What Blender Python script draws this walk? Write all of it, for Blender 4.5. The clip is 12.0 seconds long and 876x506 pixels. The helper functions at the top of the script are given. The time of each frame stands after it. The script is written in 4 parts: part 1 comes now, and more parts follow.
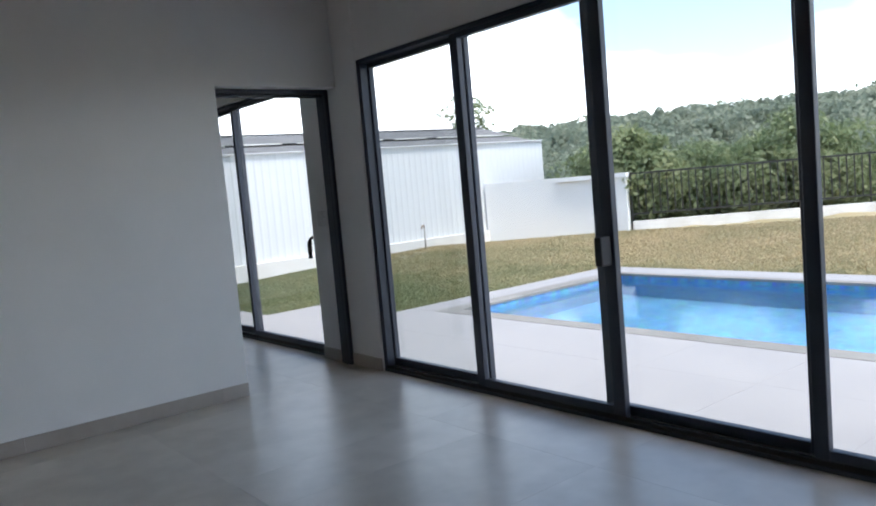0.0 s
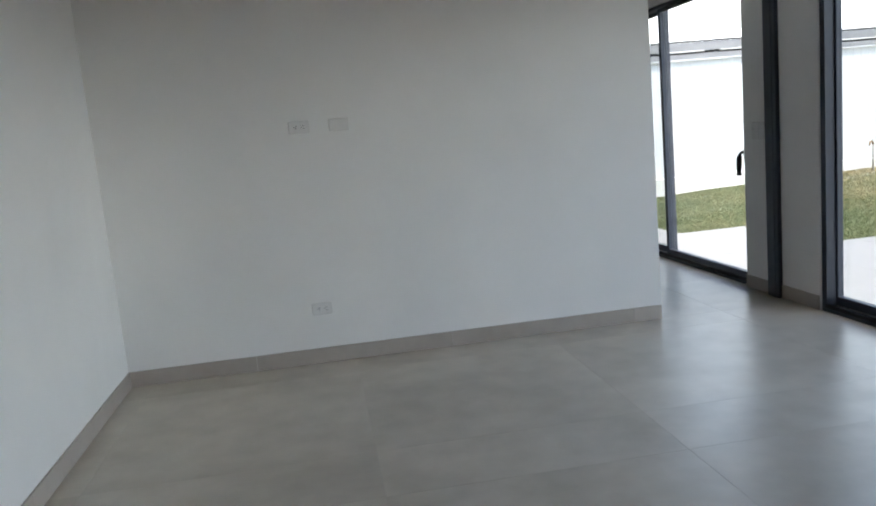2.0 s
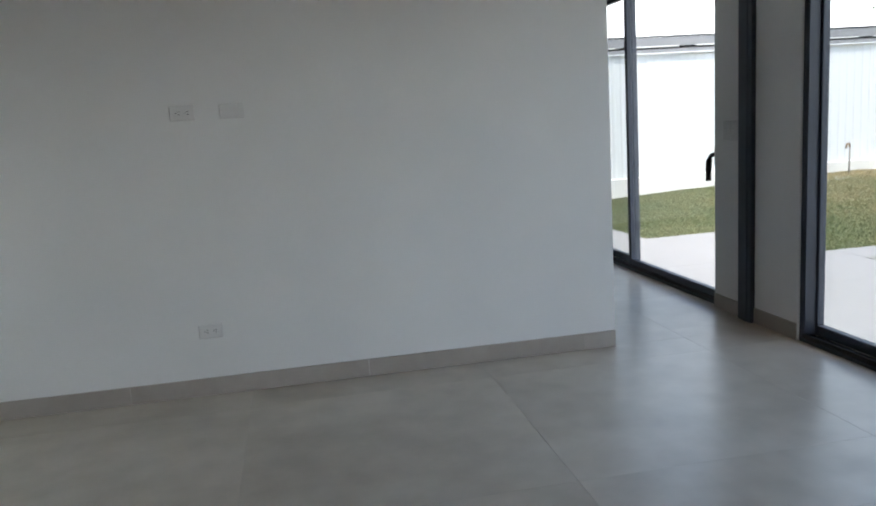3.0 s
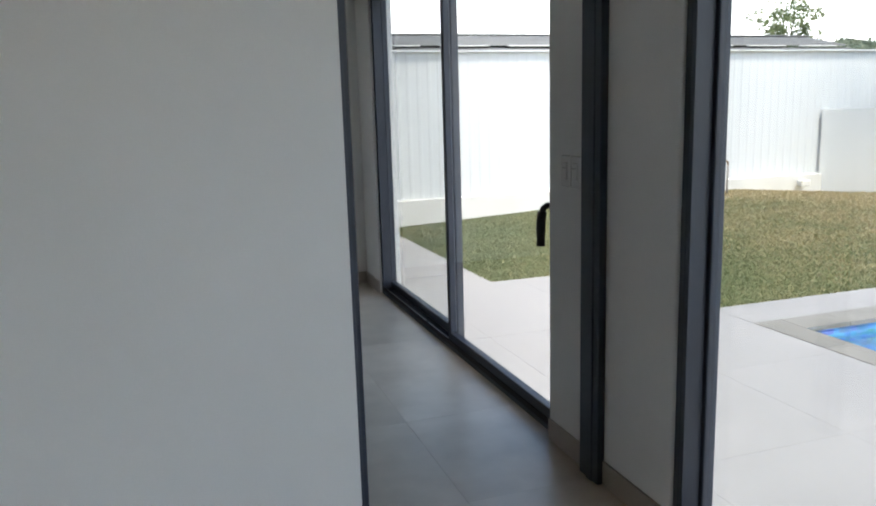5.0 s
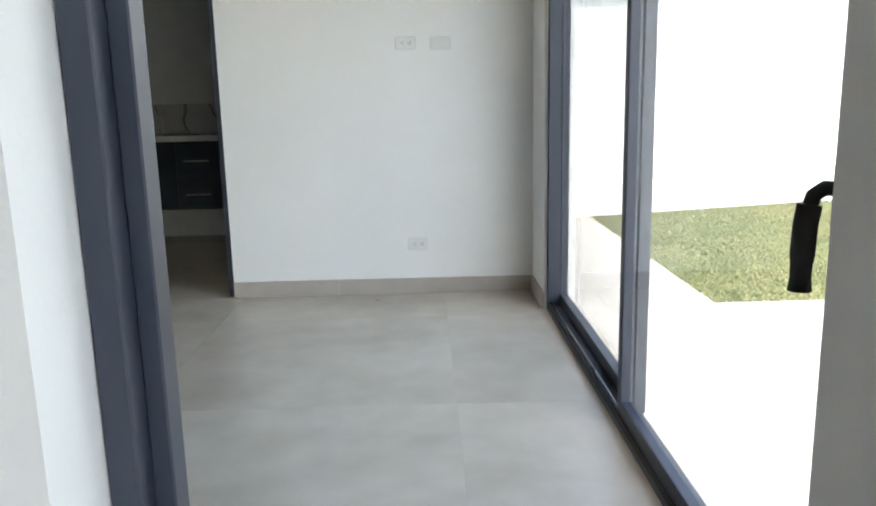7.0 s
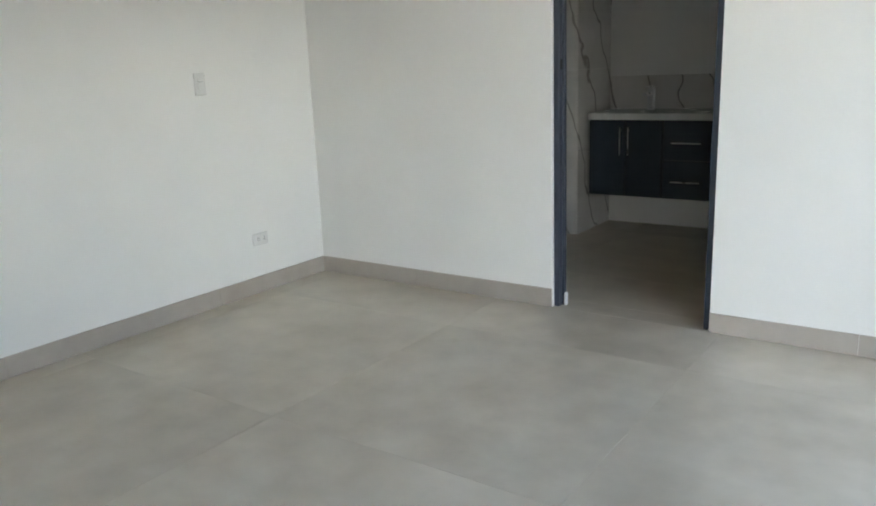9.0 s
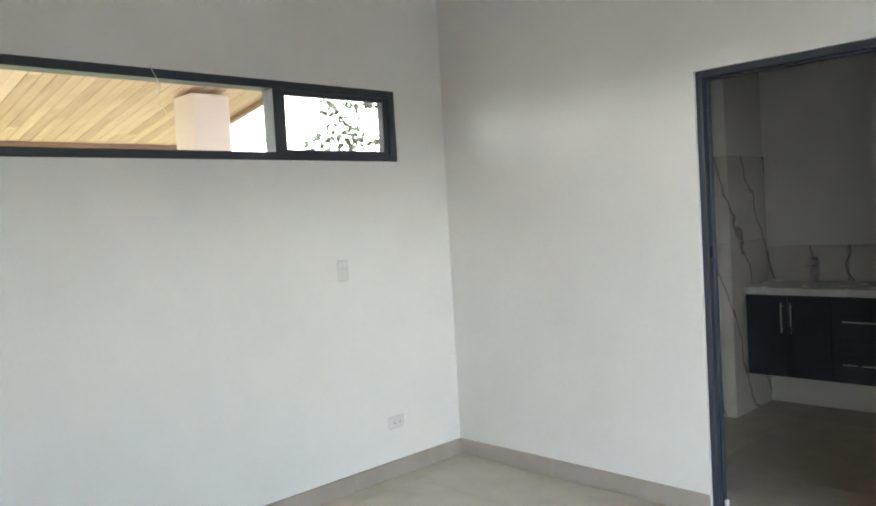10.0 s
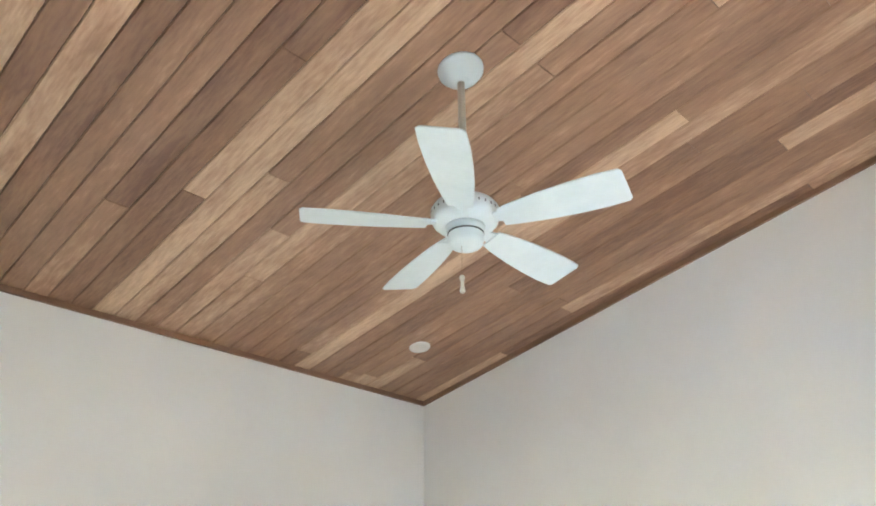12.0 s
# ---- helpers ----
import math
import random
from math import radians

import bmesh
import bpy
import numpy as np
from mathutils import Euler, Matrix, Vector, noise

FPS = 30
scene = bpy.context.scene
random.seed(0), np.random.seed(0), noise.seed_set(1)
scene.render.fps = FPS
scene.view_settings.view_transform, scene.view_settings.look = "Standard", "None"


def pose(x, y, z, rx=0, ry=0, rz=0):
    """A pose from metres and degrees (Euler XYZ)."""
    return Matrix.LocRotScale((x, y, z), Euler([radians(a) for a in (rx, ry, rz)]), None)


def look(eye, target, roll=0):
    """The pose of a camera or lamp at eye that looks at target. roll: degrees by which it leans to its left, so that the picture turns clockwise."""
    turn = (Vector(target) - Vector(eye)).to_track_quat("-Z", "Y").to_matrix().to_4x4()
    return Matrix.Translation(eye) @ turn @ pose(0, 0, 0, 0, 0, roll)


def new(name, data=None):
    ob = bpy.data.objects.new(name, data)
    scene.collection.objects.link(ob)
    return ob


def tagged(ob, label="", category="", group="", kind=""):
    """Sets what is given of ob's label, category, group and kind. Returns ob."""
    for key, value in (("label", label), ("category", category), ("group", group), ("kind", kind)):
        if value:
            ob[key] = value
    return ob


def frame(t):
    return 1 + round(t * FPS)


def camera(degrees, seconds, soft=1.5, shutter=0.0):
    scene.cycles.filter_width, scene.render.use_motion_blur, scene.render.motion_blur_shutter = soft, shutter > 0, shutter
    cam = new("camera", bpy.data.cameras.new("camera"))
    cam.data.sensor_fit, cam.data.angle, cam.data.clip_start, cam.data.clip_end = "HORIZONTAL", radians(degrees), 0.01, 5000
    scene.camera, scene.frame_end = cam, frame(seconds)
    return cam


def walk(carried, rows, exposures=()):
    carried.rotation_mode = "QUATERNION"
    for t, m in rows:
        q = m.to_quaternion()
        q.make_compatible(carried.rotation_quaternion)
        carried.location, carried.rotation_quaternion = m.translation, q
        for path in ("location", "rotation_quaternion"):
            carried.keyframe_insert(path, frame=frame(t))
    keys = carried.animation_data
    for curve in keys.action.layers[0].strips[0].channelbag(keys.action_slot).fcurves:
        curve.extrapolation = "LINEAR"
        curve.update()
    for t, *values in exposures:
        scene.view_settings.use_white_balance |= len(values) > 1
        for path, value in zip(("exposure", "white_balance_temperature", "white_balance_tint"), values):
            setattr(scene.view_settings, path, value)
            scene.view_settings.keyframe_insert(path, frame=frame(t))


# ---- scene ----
PATH = [
    (0, (-3.086, -4.867, 1.318), (-1.838, -3.315, 1.141), -5.1),
    (0.5, (-3.11, -4.853, 1.297), (-2.175, -3.096, 1.098), -5.0),
    (1, (-3.197, -4.793, 1.303), (-2.555, -2.923, 0.999), -5.3),
    (1.5, (-3.176, -4.768, 1.288), (-2.826, -2.822, 0.987), -5.6),
    (2, (-3.043, -4.558, 1.307), (-2.752, -2.604, 1.0), -5.1),
    (2.5, (-2.828, -4.411, 1.303), (-2.513, -2.461, 0.989), -4.5),
    (3, (-2.617, -3.885, 1.291), (-2.265, -1.945, 0.956), -3.7),
    (3.5, (-2.337, -3.476, 1.305), (-1.796, -1.582, 0.963), -2.5),
    (3.7, (-2.22, -3.319, 1.321), (-1.634, -1.439, 0.972), -1.8),
    (5.5, (-1.089, -1.758, 1.369), (-0.462, 0.104, 0.992), -1.6),
    (6, (-0.835, -1.359, 1.266), (-0.303, 0.525, 0.856), -1.2),
    (6.5, (-0.666, -0.942, 1.16), (-0.399, 0.999, 0.758), -1.9),
    (6.7, (-0.616, -0.798, 1.12), (-0.438, 1.155, 0.731), -1.7),
    (8.3, (-0.692, 0.124, 1.25), (-1.34, 1.958, 0.784), -1.0),
    (8.5, (-0.731, 0.184, 1.243), (-1.453, 1.99, 0.776), -1.1),
    (9, (-0.825, 0.323, 1.274), (-1.951, 1.906, 0.799), -2.3),
    (9.5, (-0.856, 0.453, 1.345), (-2.208, 1.872, 0.948), -2.9),
    (10, (-0.887, 0.478, 1.491), (-2.32, 1.869, 1.399), -3.3),
    (10.5, (-0.849, 0.488, 1.57), (-2.286, 1.864, 1.774), -2.6),
    (11, (-0.806, 0.49, 1.658), (-2.209, 1.834, 2.132), -1.8),
    (11.5, (-0.785, 0.475, 1.745), (-2.125, 1.772, 2.468), -1.3),
    (12, (-0.782, 0.513, 1.797), (-2.03, 1.766, 2.73), -0.7),
]
cam = camera(59.7, 12.0, soft=1.9)
walk(cam, [(t, look(eye, target, roll)) for t, eye, target, roll in PATH],
     exposures=[(0.0, 1.3, 6200, 10), (0.6, 1.38, 6350, 10), (1.0, 1.55, 6500, 8), (1.5, 1.93, 6550, 8), (2.2, 1.88, 6550, 8), (3.0, 1.66, 6500, 8), (3.7, 1.58, 6500, 8), (5.5, 1.62, 6800, 8), (6.0, 1.88, 6850, 8), (6.6, 2.6, 7000, 8),
                (8.3, 2.92, 7200, 8), (9.0, 3.08, 7150, 8), (9.5, 3.2, 7050, 8), (10.5, 3.42, 7150, 10), (11.2, 3.82, 7100, 10), (12.0, 4.3, 7150, 10)])

# ---- world, sun ----
SUN_DIR = Vector((0.02, -0.42, 0.90)).normalized()      # towards the sun
world = bpy.data.worlds.new("sky")
scene.world = world
world.use_nodes = True
wn, wl = world.node_tree.nodes, world.node_tree.links
sky = wn.new("ShaderNodeTexSky")
sky.sky_type = "NISHITA"
sky.sun_disc = False
sky.sun_elevation = math.asin(SUN_DIR.z)
sky.sun_rotation = math.atan2(SUN_DIR.x, SUN_DIR.y)
sky.air_density, sky.dust_density = 1.0, 1.6
geo = wn.new("ShaderNodeTexCoord")
cmap = wn.new("ShaderNodeMapping")
cmap.inputs["Scale"].default_value = (1.0, 1.0, 3.2)
cloud = wn.new("ShaderNodeTexNoise")
cloud.inputs["Scale"].default_value, cloud.inputs["Detail"].default_value = 1.7, 6
cramp = wn.new("ShaderNodeValToRGB")
cramp.color_ramp.elements[0].position, cramp.color_ramp.elements[1].position = 0.28, 0.44
cmix = wn.new("ShaderNodeMixRGB")
cmix.inputs[2].default_value = (11.8, 12.2, 12.8, 1)
wl.new(geo.outputs["Generated"], cmap.inputs[0])
wl.new(cmap.outputs[0], cloud.inputs[0])
csep, cadd = wn.new("ShaderNodeSeparateXYZ"), wn.new("ShaderNodeMath")      # clouds thicken towards the horizon
cadd.operation = "MULTIPLY_ADD"
cadd.inputs[1].default_value = -0.78
wl.new(geo.outputs["Generated"], csep.inputs[0])
wl.new(csep.outputs[2], cadd.inputs[0])
wl.new(cloud.outputs["Fac"], cadd.inputs[2])
wl.new(cadd.outputs[0], cramp.inputs[0])
wl.new(cramp.outputs[0], cmix.inputs[0])
wl.new(sky.outputs[0], cmix.inputs[1])
wl.new(cmix.outputs[0], wn["Background"].inputs[0])
wn["Background"].inputs[1].default_value = 0.15

sun = new("sun", bpy.data.lights.new("sun", "SUN"))
sun.data.energy, sun.data.angle, sun.data.color = 1.7, radians(4.0), (1.0, 0.94, 0.84)
sun.matrix_world = look(SUN_DIR * 40, (0, 0, 0))

# ---- materials ----


def mat(name, cols, rough=0.5, metal=0.0, scale=3.0, fine=60.0, bump=0.05, stretch=(1, 1, 1), spread=(0.3, 0.7),
        rough_var=0.1, rand="", rand_amount=0.0, fine_mix=0.25, bump_dist=0.004):
    """Principled material in world-size noise: cols is two or three colours, dark to light."""
    m = bpy.data.materials.new(name)
    m.use_nodes = True
    n, l = m.node_tree.nodes, m.node_tree.links
    p = n["Principled BSDF"]
    g = n.new("ShaderNodeNewGeometry")
    mp = n.new("ShaderNodeMapping")
    mp.inputs["Scale"].default_value = stretch
    l.new(g.outputs["Position"], mp.inputs["Vector"])
    a = n.new("ShaderNodeTexNoise")
    a.inputs["Scale"].default_value, a.inputs["Detail"].default_value = scale, 5
    b = n.new("ShaderNodeTexNoise")
    b.inputs["Scale"].default_value, b.inputs["Detail"].default_value = fine, 3
    l.new(mp.outputs[0], a.inputs["Vector"])
    l.new(mp.outputs[0], b.inputs["Vector"])
    mix = n.new("ShaderNodeMix")
    mix.inputs[0].default_value = fine_mix
    l.new(a.outputs["Fac"], mix.inputs[2])
    l.new(b.outputs["Fac"], mix.inputs[3])
    fac = mix.outputs[0]
    if rand:
        if rand == "island":
            r = g.outputs["Random Per Island"]
        else:
            r = n.new("ShaderNodeObjectInfo").outputs["Random"]
        s = n.new("ShaderNodeMath")
        s.operation = "MULTIPLY_ADD"
        l.new(r, s.inputs[0])
        s.inputs[1].default_value, s.inputs[2].default_value = rand_amount, -rand_amount / 2
        s2 = n.new("ShaderNodeMath")
        l.new(fac, s2.inputs[0])
        l.new(s.outputs[0], s2.inputs[1])
        fac = s2.outputs[0]
        if stretch != (1, 1, 1) or rand == "object":
            off = n.new("ShaderNodeVectorMath")
            off.operation = "SCALE"
            off.inputs[0].default_value = (7, 3, 5)
            l.new(r, off.inputs["Scale"])
            l.new(off.outputs[0], mp.inputs["Location"])
    ramp = n.new("ShaderNodeValToRGB")
    e = ramp.color_ramp.elements
    e[0].position, e[1].position = spread
    e[0].color, e[1].color = (*cols[0], 1), (*cols[-1], 1)
    if len(cols) == 3:
        k = e.new((spread[0] + spread[1]) / 2)
        k.color = (*cols[1], 1)
    l.new(fac, ramp.inputs[0])
    l.new(ramp.outputs[0], p.inputs["Base Color"])
    p.inputs["Metallic"].default_value = metal
    rr = n.new("ShaderNodeMapRange")
    rr.inputs[3].default_value, rr.inputs[4].default_value = max(0.02, rough - rough_var), min(1, rough + rough_var)
    l.new(a.outputs["Fac"], rr.inputs[0])
    l.new(rr.outputs[0], p.inputs["Roughness"])
    if bump:
        bn = n.new("ShaderNodeBump")
        bn.inputs["Strength"].default_value, bn.inputs["Distance"].default_value = bump, bump_dist
        l.new(b.outputs["Fac"], bn.inputs["Height"])
        l.new(bn.outputs[0], p.inputs["Normal"])
    return m


def glass(name, tint):
    """Flat glazing: clear with a tint, mirroring more at a slant."""
    m = bpy.data.materials.new(name)
    m.use_nodes = True
    n, l = m.node_tree.nodes, m.node_tree.links
    n.remove(n["Principled BSDF"])
    t, g, f, x = (n.new(k) for k in ("ShaderNodeBsdfTransparent", "ShaderNodeBsdfGlossy", "ShaderNodeLayerWeight", "ShaderNodeMixShader"))
    pw, ad = n.new("ShaderNodeMath"), n.new("ShaderNodeMath")
    pw.operation, ad.operation = "POWER", "MULTIPLY_ADD"
    pw.inputs[1].default_value, ad.inputs[1].default_value, ad.inputs[2].default_value = 4.5, 0.75, 0.025
    t.inputs[0].default_value = (*tint, 1)
    g.inputs["Roughness"].default_value = 0.01
    f.inputs[0].default_value = 0.5
    l.new(f.outputs["Facing"], pw.inputs[0])
    l.new(pw.outputs[0], ad.inputs[0])
    l.new(ad.outputs[0], x.inputs[0])
    l.new(t.outputs[0], x.inputs[1])
    l.new(g.outputs[0], x.inputs[2])
    l.new(x.outputs[0], n["Material Output"].inputs[0])
    return m


PAINT = mat("white_paint", [(0.74, 0.745, 0.735), (0.82, 0.82, 0.805)], 0.82, scale=1.3, fine=140, bump=0.10, fine_mix=0.15)
PAINT_OUT = mat("outside_paint", [(0.72, 0.72, 0.70), (0.84, 0.84, 0.82)], 0.8, scale=0.9, fine=60, bump=0.2, stretch=(1, 1, 0.4))
TILE = mat("concrete_porcelain", [(0.46, 0.408, 0.32), (0.59, 0.532, 0.432), (0.715, 0.652, 0.545)], 0.31, scale=1.6, fine=6, bump=0.02,
           rough_var=0.08, rand="object", rand_amount=0.05, fine_mix=0.38, spread=(0.28, 0.72))
TILE.node_tree.nodes["Principled BSDF"].inputs["Specular IOR Level"].default_value = 0.75
SKIRT = mat("skirting_porcelain", [(0.36, 0.322, 0.28), (0.45, 0.41, 0.365)], 0.42, scale=3, fine=14, bump=0.04, rand="object", rand_amount=0.12)
GROUT = mat("grout", [(0.50, 0.46, 0.39), (0.56, 0.515, 0.44)], 0.8, scale=8, bump=0.1)
FRAME = mat("dark_aluminium", [(0.026, 0.034, 0.052), (0.038, 0.047, 0.068)], 0.46, scale=6, fine=300, bump=0.02)
BLACK = mat("black_plastic", [(0.010, 0.010, 0.012), (0.02, 0.02, 0.022)], 0.62, scale=20, bump=0.02)
RUBBER = mat("gasket", [(0.012, 0.012, 0.013), (0.02, 0.02, 0.02)], 0.8, scale=20, bump=0.02)
GLASS = glass("clear_glass", (0.965, 0.975, 0.97))
TINT = glass("tinted_glass", (0.82, 0.838, 0.835))
PLASTIC = mat("white_plastic", [(0.70, 0.70, 0.69), (0.77, 0.77, 0.76)], 0.2, scale=10, bump=0.01)
HOLE = mat("slot_dark", [(0.03, 0.03, 0.03), (0.05, 0.05, 0.05)], 0.8, scale=10, bump=0)
STEEL = mat("brushed_steel", [(0.60, 0.61, 0.62), (0.70, 0.71, 0.72)], 0.3, metal=1.0, scale=15, fine=200, bump=0.02)
WOOD = mat("ceiling_wood", [(0.19, 0.095, 0.060), (0.37, 0.21, 0.132), (0.68, 0.47, 0.315)], 0.5, scale=2.2, fine=12, bump=0.15,
           stretch=(0.45, 7.0, 7.0), rand="island", rand_amount=0.46, fine_mix=0.42, spread=(0.18, 0.84))
WOOD_TRIM = mat("ceiling_trim_wood", [(0.19, 0.10, 0.062), (0.29, 0.165, 0.105)], 0.5, scale=4, fine=30, bump=0.1, stretch=(0.5, 0.5, 4))
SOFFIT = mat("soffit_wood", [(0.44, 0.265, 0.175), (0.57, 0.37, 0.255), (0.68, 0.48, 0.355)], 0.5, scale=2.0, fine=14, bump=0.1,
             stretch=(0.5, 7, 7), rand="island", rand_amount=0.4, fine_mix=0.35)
FAN = mat("fan_white_enamel", [(0.61, 0.69, 0.71), (0.69, 0.765, 0.785)], 0.32, scale=12, bump=0.01)
FAN_ROD = mat("fan_rod_enamel", [(0.55, 0.53, 0.46), (0.63, 0.61, 0.54)], 0.35, scale=12, bump=0.01)
NAVY = mat("navy_laminate", [(0.030, 0.042, 0.058), (0.044, 0.058, 0.078)], 0.35, scale=5, fine=80, bump=0.02)
QUARTZ = mat("white_quartz", [(0.70, 0.70, 0.68), (0.80, 0.80, 0.78)], 0.25, scale=9, fine=120, bump=0.01)
PAVER = mat("terrace_porcelain", [(0.35, 0.332, 0.322), (0.405, 0.386, 0.375)], 0.6, scale=1.8, fine=25, bump=0.08, rand="object", rand_amount=0.06)
COPING = mat("pool_coping_stone", [(0.22, 0.205, 0.18), (0.31, 0.29, 0.26)], 0.65, scale=5, fine=60, bump=0.2, rand="object", rand_amount=0.2)
SHEET = mat("white_metal_sheet", [(0.60, 0.612, 0.615), (0.69, 0.702, 0.705)], 0.5, scale=0.8, fine=30, bump=0.03, stretch=(1, 1, 0.3))
PLINTH = mat("limewashed_plinth", [(0.58, 0.56, 0.52), (0.76, 0.75, 0.72)], 0.9, scale=2.5, fine=40, bump=0.3)
ROOF = mat("fibre_cement_roof", [(0.125, 0.125, 0.127), (0.20, 0.198, 0.195)], 0.85, scale=1.2, fine=18, bump=0.2)


def dry_outwards(m, amount=0.34):
    """Grass turns from green by the house to straw in the open garden."""
    n, l = m.node_tree.nodes, m.node_tree.links
    ramp = [k for k in n if k.bl_idname == "ShaderNodeValToRGB"][0]
    fac = ramp.inputs[0].links[0].from_socket
    g, sp, mr, ad = (n.new(k) for k in ("ShaderNodeNewGeometry", "ShaderNodeSeparateXYZ", "ShaderNodeMapRange", "ShaderNodeMath"))
    mr.inputs[1].default_value, mr.inputs[2].default_value = 2.5, 7.5
    mr.inputs[3].default_value, mr.inputs[4].default_value = -amount * 0.55, amount * 0.6
    l.new(g.outputs["Position"], sp.inputs[0])
    l.new(sp.outputs[0], mr.inputs[0])
    l.new(mr.outputs[0], ad.inputs[0])
    l.new(fac, ad.inputs[1])
    l.new(ad.outputs[0], ramp.inputs[0])
    return m


def leafy(m, share=0.5):
    """Thin leaves let part of the light through."""
    n, l = m.node_tree.nodes, m.node_tree.links
    p, out = n["Principled BSDF"], n["Material Output"]
    t, x = n.new("ShaderNodeBsdfTranslucent"), n.new("ShaderNodeMixShader")
    l.new(p.inputs["Base Color"].links[0].from_socket, t.inputs[0])
    x.inputs[0].default_value = share
    l.new(p.outputs[0], x.inputs[1])
    l.new(t.outputs[0], x.inputs[2])
    l.new(x.outputs[0], out.inputs[0])
    return m


GRASS = dry_outwards(mat("lawn_soil", [(0.15, 0.185, 0.072), (0.28, 0.25, 0.12), (0.43, 0.34, 0.19)], 0.95, scale=0.7, fine=30, bump=0.4, fine_mix=0.3,
                         bump_dist=0.015, spread=(0.28, 0.72)))
BLADE = leafy(dry_outwards(mat("grass_blade", [(0.165, 0.205, 0.098), (0.32, 0.305, 0.165), (0.55, 0.45, 0.275)], 0.8, scale=0.8, fine=12, bump=0, rand="island", rand_amount=0.42, fine_mix=0.35,
                               spread=(0.25, 0.75))), 0.35)
LEAF = leafy(mat("foliage", [(0.12, 0.165, 0.075), (0.205, 0.25, 0.12), (0.32, 0.345, 0.18)], 0.75, scale=0.7, fine=3, bump=0, rand="island", rand_amount=0.28))
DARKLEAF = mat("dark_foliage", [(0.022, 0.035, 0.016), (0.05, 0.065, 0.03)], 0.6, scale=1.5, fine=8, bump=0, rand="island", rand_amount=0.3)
UNDER = mat("woodland_floor", [(0.05, 0.062, 0.035), (0.095, 0.105, 0.06)], 0.95, scale=0.15, fine=2, bump=0.4, bump_dist=0.05)
# Foliage of the hill: greyer and paler, with distance haze put into the colour.
HAZYLEAF = leafy(mat("hazy_foliage", [(0.14, 0.175, 0.125), (0.235, 0.27, 0.195), (0.37, 0.385, 0.285)], 0.85, scale=0.22, fine=0.6, bump=0, rand="island", rand_amount=0.12, fine_mix=0.5, spread=(0.35, 0.65)))
BARK = mat("bark", [(0.06, 0.045, 0.03), (0.14, 0.11, 0.08)], 0.9, scale=6, fine=40, bump=0.6, stretch=(1, 1, 0.3))
IRON = mat("black_iron", [(0.012, 0.012, 0.013), (0.03, 0.028, 0.026)], 0.5, metal=0.3, scale=10, bump=0.05)
BLUSH = mat("pale_pink_plaster", [(0.55, 0.455, 0.42), (0.63, 0.53, 0.49)], 0.85, scale=1.2, fine=50, bump=0.2)
BRASS = mat("aged_brass", [(0.24, 0.15, 0.08), (0.32, 0.21, 0.12)], 0.5, metal=0.8, scale=20, bump=0)
PVC = mat("pvc_pipe", [(0.60, 0.60, 0.57), (0.72, 0.72, 0.70)], 0.4, scale=8, bump=0.02)


def marble_material():
    m = mat("veined_marble", [(0.60, 0.59, 0.57), (0.72, 0.71, 0.69)], 0.22, scale=2.5, fine=12, bump=0.01, rand="object", rand_amount=0.1)
    n, l = m.node_tree.nodes, m.node_tree.links
    p = n["Principled BSDF"]
    base = p.inputs["Base Color"].links[0].from_socket
    g, mp = n.new("ShaderNodeNewGeometry"), n.new("ShaderNodeMapping")
    mp.inputs["Rotation"].default_value = (radians(66), radians(37), 0)
    w = n.new("ShaderNodeTexWave")
    w.inputs["Scale"].default_value, w.inputs["Distortion"].default_value = 1.5, 5.0
    w.inputs["Detail"].default_value, w.inputs["Detail Scale"].default_value = 3, 1.2
    r = n.new("ShaderNodeValToRGB")
    r.color_ramp.elements[0].position, r.color_ramp.elements[1].position = 0.001, 0.012
    r.color_ramp.elements[0].color, r.color_ramp.elements[1].color = (1, 1, 1, 1), (0, 0, 0, 1)
    x = n.new("ShaderNodeMixRGB")
    x.inputs[2].default_value = (0.30, 0.285, 0.26, 1)
    l.new(g.outputs["Position"], mp.inputs[0])
    l.new(mp.outputs[0], w.inputs[0])
    l.new(w.outputs["Fac"], r.inputs[0])
    l.new(r.outputs[0], x.inputs[0])
    l.new(base, x.inputs[1])
    l.new(x.outputs[0], p.inputs["Base Color"])
    return m


MARBLE = marble_material()


def mosaic_material():
    """Blue glass mosaic of 25 mm."""
    m = mat("pool_mosaic", [(0.16, 0.39, 0.64), (0.235, 0.485, 0.74)], 0.3, scale=3, fine=40, bump=0.05)
    n, l = m.node_tree.nodes, m.node_tree.links
    p = n["Principled BSDF"]
    base = p.inputs["Base Color"].links[0].from_socket
    g = n.new("ShaderNodeNewGeometry")
    b = n.new("ShaderNodeTexVoronoi")
    b.distance, b.inputs["Scale"].default_value, b.inputs["Randomness"].default_value = "CHEBYCHEV", 20.0, 0.0
    x = n.new("ShaderNodeMixRGB")
    x.blend_type = "MULTIPLY"
    x.inputs[0].default_value = 0.5
    l.new(g.outputs["Position"], b.inputs["Vector"])
    l.new(base, x.inputs[1])
    l.new(b.outputs["Color"], x.inputs[2])
    l.new(x.outputs[0], p.inputs["Base Color"])
    return m


